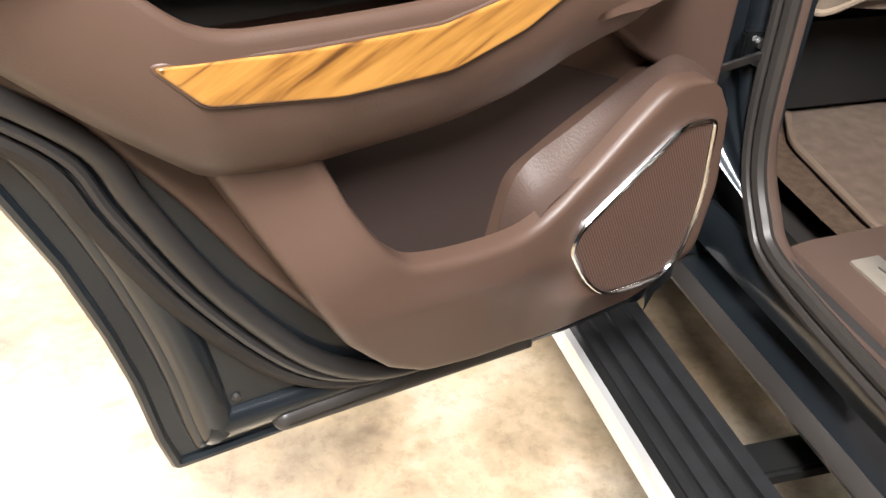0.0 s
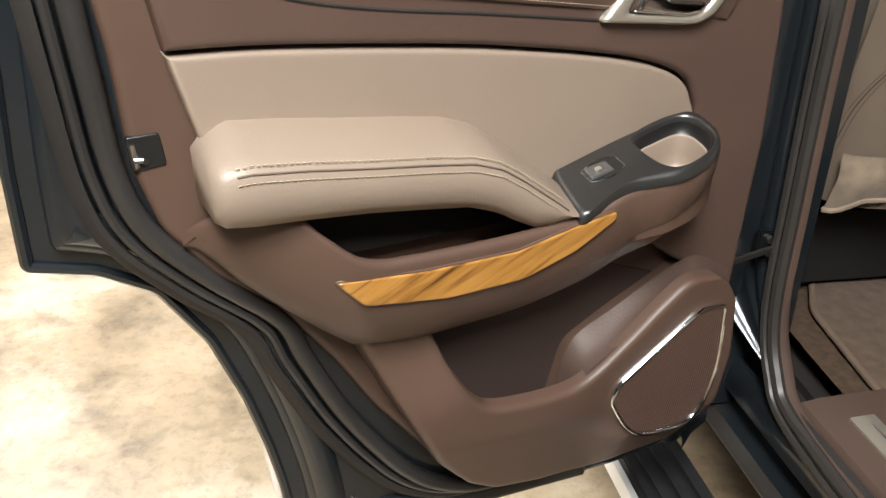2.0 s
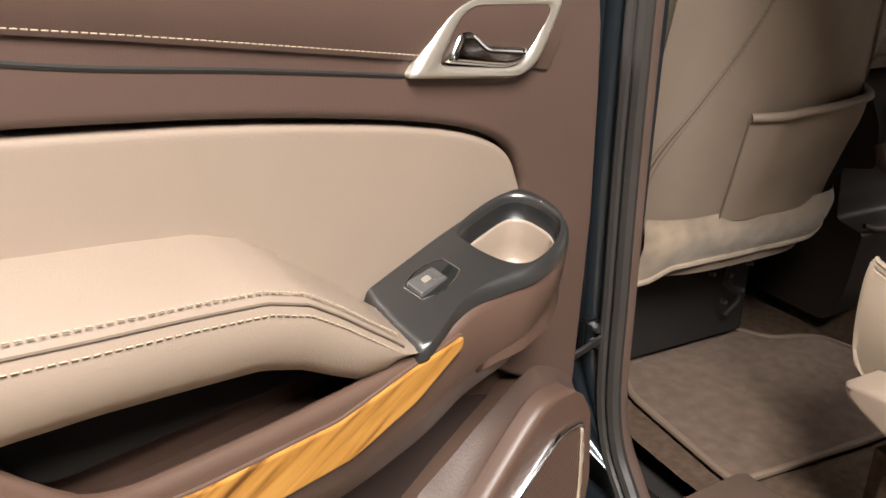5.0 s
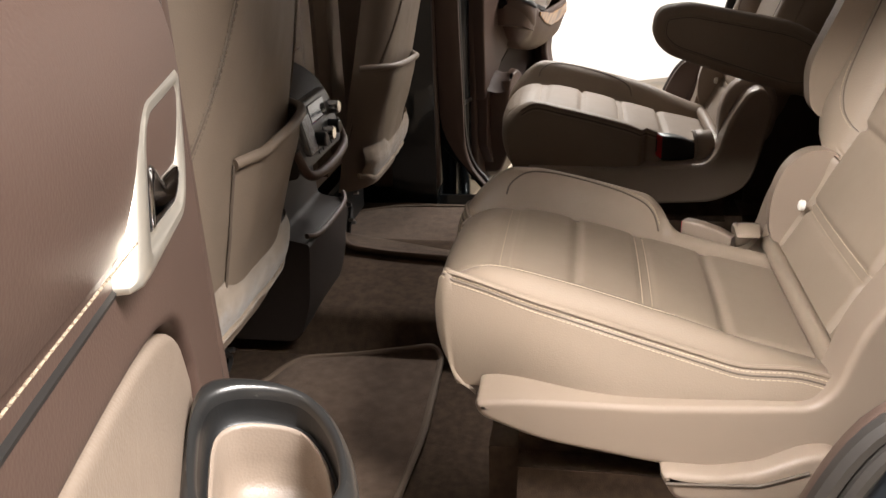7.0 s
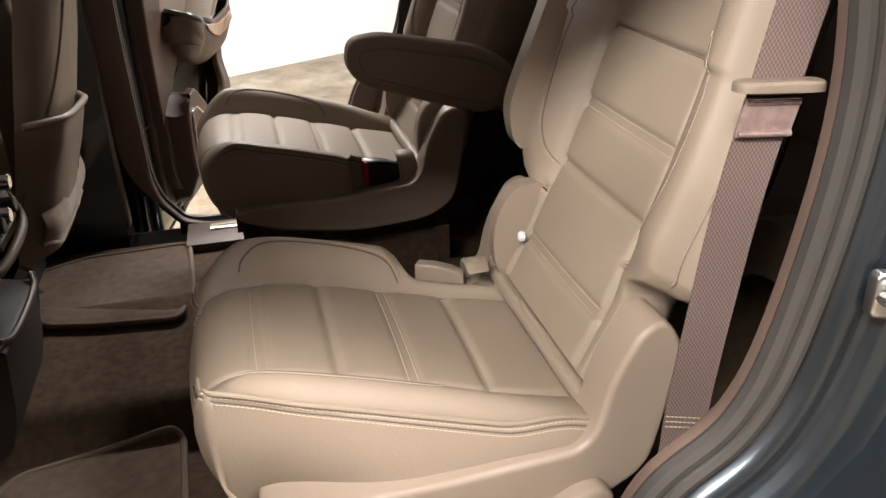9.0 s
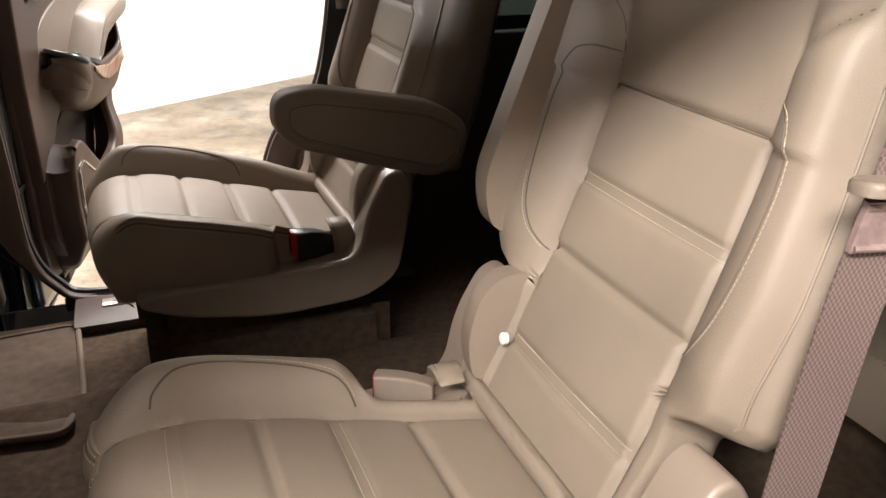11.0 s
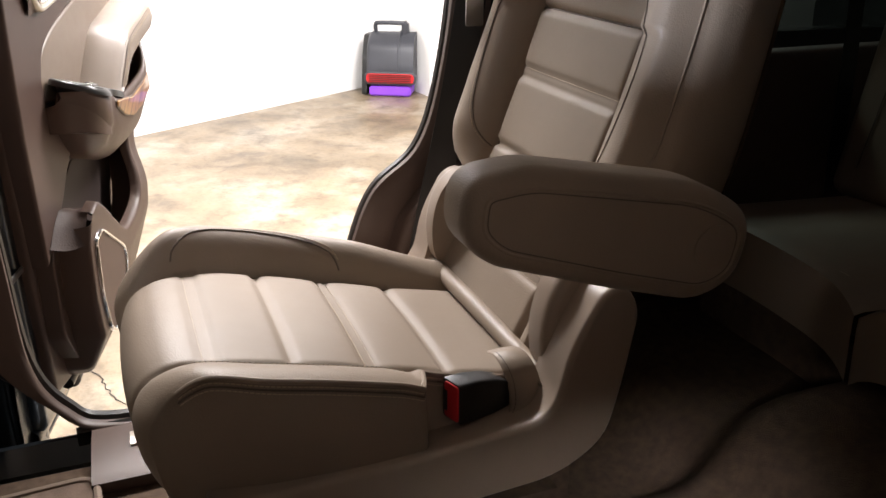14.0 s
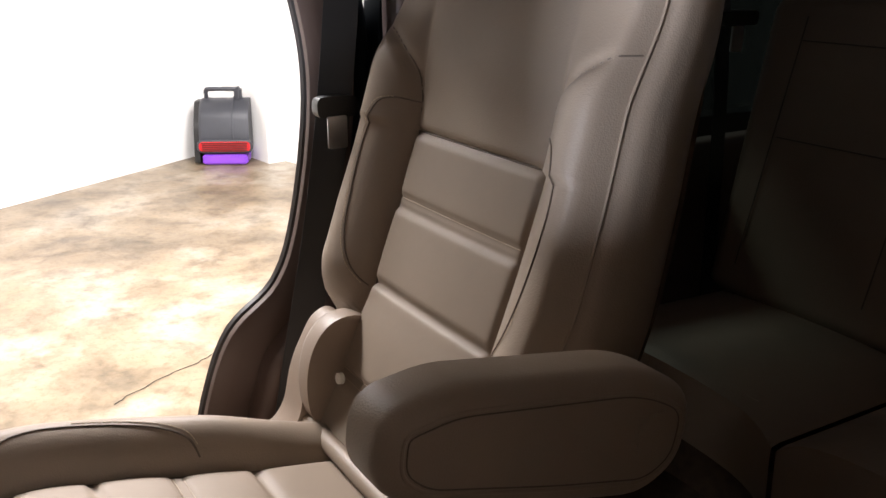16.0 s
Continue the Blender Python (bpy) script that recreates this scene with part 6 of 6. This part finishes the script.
def console():
    e = empty("centre_console", pose(-0.05, 0, 0), "brown centre console with rear climate controls and storage bin", "console")
    o = rounded([(0.60, 0.66), (0.575, 0.74), (0.565, 0.86), (0.625, 0.872), (0.635, 0.97), (0.572, 0.985), (0.575, 1.06), (0.61, 1.12), (0.66, 1.15), (1.3, 1.15), (1.3, 0.66)], [0.03, 0.03, 0.008, 0.01, 0.01, 0.008, 0.03, 0.03, 0.03, 0.03, 0.03], 5)
    part("body", slab(o, -0.135, 0.135, 0.02, yz(0)), DARKTRIM_LOW, e)
    # control face, leaning forward as it rises
    def cp(u, w, n):
        return (u, 0.572 + 0.22 * (w - 0.99) - n, w)

    part("control_panel", slab(rounded([(-0.118, 0.992), (0.108, 0.992), (0.115, 1.03), (0.10, 1.10), (-0.11, 1.10), (-0.122, 1.03)], 0.018), -0.01, 0.012, 0.006, cp), GREY_BEZEL, e, "grey control panel")
    part("lower_lip", tube(spline([cp(-0.128, 1.03, 0.004), cp(-0.12, 0.988, 0.012), cp(-0.06, 0.976, 0.016), cp(0.05, 0.976, 0.016), cp(0.112, 0.988, 0.012), cp(0.12, 1.03, 0.004)], 6), 0.009, 10), COCOA, e)
    part("vent_block", slab(rounded([(-0.105, 1.015), (-0.055, 1.015), (-0.055, 1.085), (-0.105, 1.085)], 0.006), 0.008, 0.022, 0.004, cp), SWITCHG, e, "silver control block")
    part("display", slab(rounded([(-0.035, 1.055), (0.06, 1.055), (0.06, 1.09), (-0.035, 1.09)], 0.004), 0.008, 0.014, 0.002, cp), GLASSY, e)
    for k, (x, z) in enumerate(((-0.028, 1.028), (0.018, 1.028), (0.062, 1.03), (0.088, 1.062))):
        part("control_knob", tube([cp(x, z, 0.008), cp(x, z, 0.03), cp(x, z, 0.032)], lambda t: 0.0135 if t < 0.9 else 0.011, 16), CHROME if k % 2 else BLACKPL, e)
    for k in range(5):
        part("button", slab(rounded([(-0.04 + 0.026 * k, 1.002), (-0.02 + 0.026 * k, 1.002), (-0.02 + 0.026 * k, 1.009), (-0.04 + 0.026 * k, 1.009)], 0.002, 2), 0.008, 0.014, 0.001, cp), BLACKPL, e)
    part("bin_lip", tube(spline([(-0.125, 0.572, 0.873), (-0.09, 0.562, 0.864), (0.0, 0.559, 0.862), (0.09, 0.562, 0.864), (0.125, 0.572, 0.873)], 6), 0.005, 8), COCOA, e, "rounded bin lip")
    part("armrest_lid", box(-0.13, 0.12, 0.63, 1.1, 1.15, 1.195, 0.02), LEATHER, e)
    part("lid_latch", box(-0.03, 0.03, 0.622, 0.634, 1.155, 1.175, 0.004), CHROME, e)


console()


# third row bench
def third_row():
    e = empty("third_row_bench", pose(0, 0, 0), "dark taupe leather third-row bench seat in shadow", "car seat")
    for x0, x1 in ((0.27, 0.70), (-0.205, 0.262), (-0.70, -0.213)):
        cx, hw = (x0 + x1) / 2, (x1 - x0) / 2

        def cush(a, b):
            x = a * 2 - 1
            y = -1.1 + 0.40 * min(1, b * 1.3)
            drop = 0.12 * max(0, b - 0.76) / 0.24
            return (cx + x * hw, y + 0.012 * math.sin(math.pi * b), 0.955 + 0.02 * math.cos(1.2 * x) - 0.03 * abs(x) ** 8 - 0.03 * (1 - b) - drop)

        cu = part("cushion", sheet(cush, 30, 30), LEATHER, e, sharp=70)
        part("cushion_stitching", stitches([(x, -0.725, 0.958) for x in np.linspace(x0 + 0.05, x0 + 0.16, 14)]), THREAD, cu)
        bk = part("backrest", slab(rounded([(-1.04, 0.94), (-1.14, 1.47), (-1.26, 1.47), (-1.2, 0.9)], 0.03), x0 + 0.005, x1 - 0.005, 0.035, lambda u, w, n: (n, u, w), seg=6), LEATHER, e, sharp=70)
        yb = lambda z: -1.04 - 0.189 * (z - 0.94) + 0.003
        for z in (1.235, 1.40):
            part("back_seam", tube([(x, yb(z), z) for x in np.linspace(x0 + 0.09, x1 - 0.09, 12)], 0.0013, 6), SEAM, bk)
        for sx in (x0 + 0.09, x1 - 0.09):
            part("side_seam", tube([(sx + 0.02 * (1 - (z - 1.0) / 0.4), yb(z), z) for z in np.linspace(1.0, 1.44, 14)], 0.0013, 6), SEAM, bk)
        part("head_restraint", box(cx - 0.12, cx + 0.12, -1.27, -1.16, 1.48, 1.64, 0.04, 3), BLACKPL, e)
    part("riser", box(-0.69, 0.69, -1.2, -0.76, 0.6, 0.86, 0.02), CARPET, e)


third_row()


# seat belts
def ribbon(pts, w, th=0.0012):
    """A flat strap: rows of (centre, direction across)."""
    P = spline([p for p, _ in pts], 6)
    D = spline([d for _, d in pts], 6)
    secs = []
    for p, d in zip(P, D):
        d = d.normalized() * w / 2
        n = Vector((0, 0, 1)).cross(d).normalized() * th
        if n.length < 1e-9:
            n = Vector((th, 0, 0))
        secs.append([p - d - n, p + d - n, p + d + n, p - d + n])
    return loft(secs)


def seat_belt(s):
    e = empty("seat_belt", None, "brown woven seat belt with slider and tongue" if s < 0 else "dark woven seat belt with steel tongue", "seat belt", "second-row seat belts")
    ac = Vector((-0.25, -1.0, 0.0)) if s < 0 else Vector((-0.4, -1.0, 0.0))
    x = 0.735
    pts = [((s * 0.745, -0.40, 1.70), ac), ((s * 0.74, -0.37, 1.5), ac), ((s * x, -0.338, 1.33), ac), ((s * 0.732, -0.318, 1.22), ac), ((s * 0.73, -0.303, 1.10), ac), ((s * 0.728, -0.288, 0.95), ac), ((s * 0.728, -0.283, 0.82), ac)]
    if s > 0:
        pts = [((0.80, -0.365, 1.70), ac), ((0.797, -0.347, 1.5), ac), ((0.792, -0.325, 1.33), ac), ((0.787, -0.293, 1.15), ac), ((0.782, -0.258, 1.0), ac), ((0.778, -0.225, 0.85), ac)]
    part("webbing", ribbon([(Vector(p), d) for p, d in pts], 0.049), WEBBING if s < 0 else BLACKPL, e)
    if s < 0:
        ad, an = Vector((-0.243, -0.97)), Vector((-0.97, 0.243))

        def disc(u, w, n):
            return (-0.746 + ad.x * u + an.x * w, -0.338 + ad.y * u + an.y * w, 1.335 + n + 0.12 * w)

        st = rounded([(-0.046, -0.019), (0.040, -0.019), (0.040, 0.019), (-0.046, 0.019)], 0.0185, 6)
        part("slider", slab(st, -0.005, 0.006, 0.005, disc), SEATBACK, e, "oval moulded belt slider")
    else:
        part("slider", slab(rounded([(-0.292, 1.315), (-0.355, 1.315), (-0.355, 1.345), (-0.292, 1.345)], 0.012), s * 0.775, s * 0.80, 0.008, yz(0)), BLACKPL, e, "moulded belt tongue slider")
    if s < 0:
        part("stitched_loop", ribbon([(Vector((s * 0.7405, -0.335, 1.322)), ac), (Vector((s * 0.7395, -0.331, 1.303)), ac), (Vector((s * 0.7385, -0.328, 1.283)), ac)], 0.053, 0.003), LOOPCLOTH, e, "folded stitched webbing loop")
        for z in (1.318, 1.287):
            y_ = interp(z, [1.283, 1.322], [-0.328, -0.335])
            part("loop_ridge", tube([(s * 0.7425 + 0.2425 * k * 0.026, y_ + 0.97 * k * 0.026, z) for k in (-1, -0.4, 0.4, 1)], 0.0032, 8), LOOPCLOTH, e)
    if s > 0:
        part("tongue", slab(rounded([(-0.305, 1.272), (-0.335, 1.272), (-0.335, 1.318), (-0.305, 1.318)], 0.004), s * 0.770, s * 0.774, 0.001, yz(0)), STEEL, e, "steel belt tongue")
    if s < 0:
        for z in (0.952, 0.945, 0.938):
            part("anchor_stitching", stitches([(-0.7265 - 0.006 * k, -0.264 - 0.0235 * k * 1.0, z - 0.002 * k) for k in np.linspace(0, 2, 12)], 0.005, 0.0036, 0.0008), THREAD, e, "cream anchor stitching")


seat_belt(-1)
seat_belt(1)


# third-row belt on the side wall
e = empty("third_row_belt", None, "black seat belt strap with steel tongue beside the third row", "seat belt")
ac = Vector((0.2, -1.0, 0))
part("webbing", ribbon([(Vector((0.735, -1.02, 1.74)), ac), (Vector((0.73, -1.06, 1.45)), ac), (Vector((0.725, -1.08, 1.2)), ac), (Vector((0.72, -1.09, 0.9)), ac)], 0.047), BLACKPL, e)
part("slider", slab(rounded([(-1.03, 1.42), (-1.12, 1.42), (-1.12, 1.445), (-1.03, 1.445)], 0.01), 0.70, 0.735, 0.006, yz(0)), BLACKPL, e)
part("tongue", slab(rounded([(-1.055, 1.375), (-1.085, 1.375), (-1.085, 1.42), (-1.055, 1.42)], 0.004), 0.70, 0.704, 0.001, yz(0)), STEEL, e, "steel belt tongue")

# door strikers and check-strap brackets
for s in (-1, 1):
    e = empty("door_striker", None, "steel U-shaped door striker on the body pillar", "door striker", "door strikers")
    part("plate", slab(rounded([(-0.345, 1.165), (-0.395, 1.155), (-0.395, 1.20), (-0.345, 1.21)], 0.01), s * 0.893, s * 0.905, 0.004, yz(0)), STEEL, e)
    part("loop", tube(spline([(s * 0.90, -0.352, 1.186), (s * 0.925, -0.353, 1.186), (s * 0.934, -0.367, 1.184), (s * 0.925, -0.383, 1.182), (s * 0.90, -0.384, 1.182)], 5), 0.0055, 8), STEEL, e)
    e = empty("check_bracket", None, "small bolted steel bracket for the door check strap", "bracket", "check strap brackets")
    part("plate", box(min(s * 0.862, s * 0.9), max(s * 0.862, s * 0.9), 0.462, 0.478, 0.84, 0.89, 0.003), PAINT_IN, e)
    for dz in (-0.012, 0.012):
        part("bolt", tube([(s * 0.88, 0.463, 0.865 + dz), (s * 0.88, 0.454, 0.865 + dz)], 0.007, 6), STEEL, e)

# clip slot in the carpet
e = empty("carpet_clip", None, "small black plastic clip set in the carpet", "clip")
b_ = tube([(0.216, 0.585, 0.690), (0.216, 0.585, 0.697)], 0.016, 14)
part("clip", b_, BLACKPL, e)

# fine cracks in the concrete
for nm, pts in (("floor_crack", [(2.231, 0.447), (2.14, 0.40), (2.071, 0.384), (1.99, 0.36), (1.936, 0.324)]), ("floor_crack", [(2.585, -0.262), (2.64, -0.36), (2.708, -0.498), (2.75, -0.62), (2.811, -0.734)])):
    tagged(part(nm, crack(pts, 0.0016), DARKVOID, None), "thin dark crack running through the concrete floor", "crack", kind="structure")
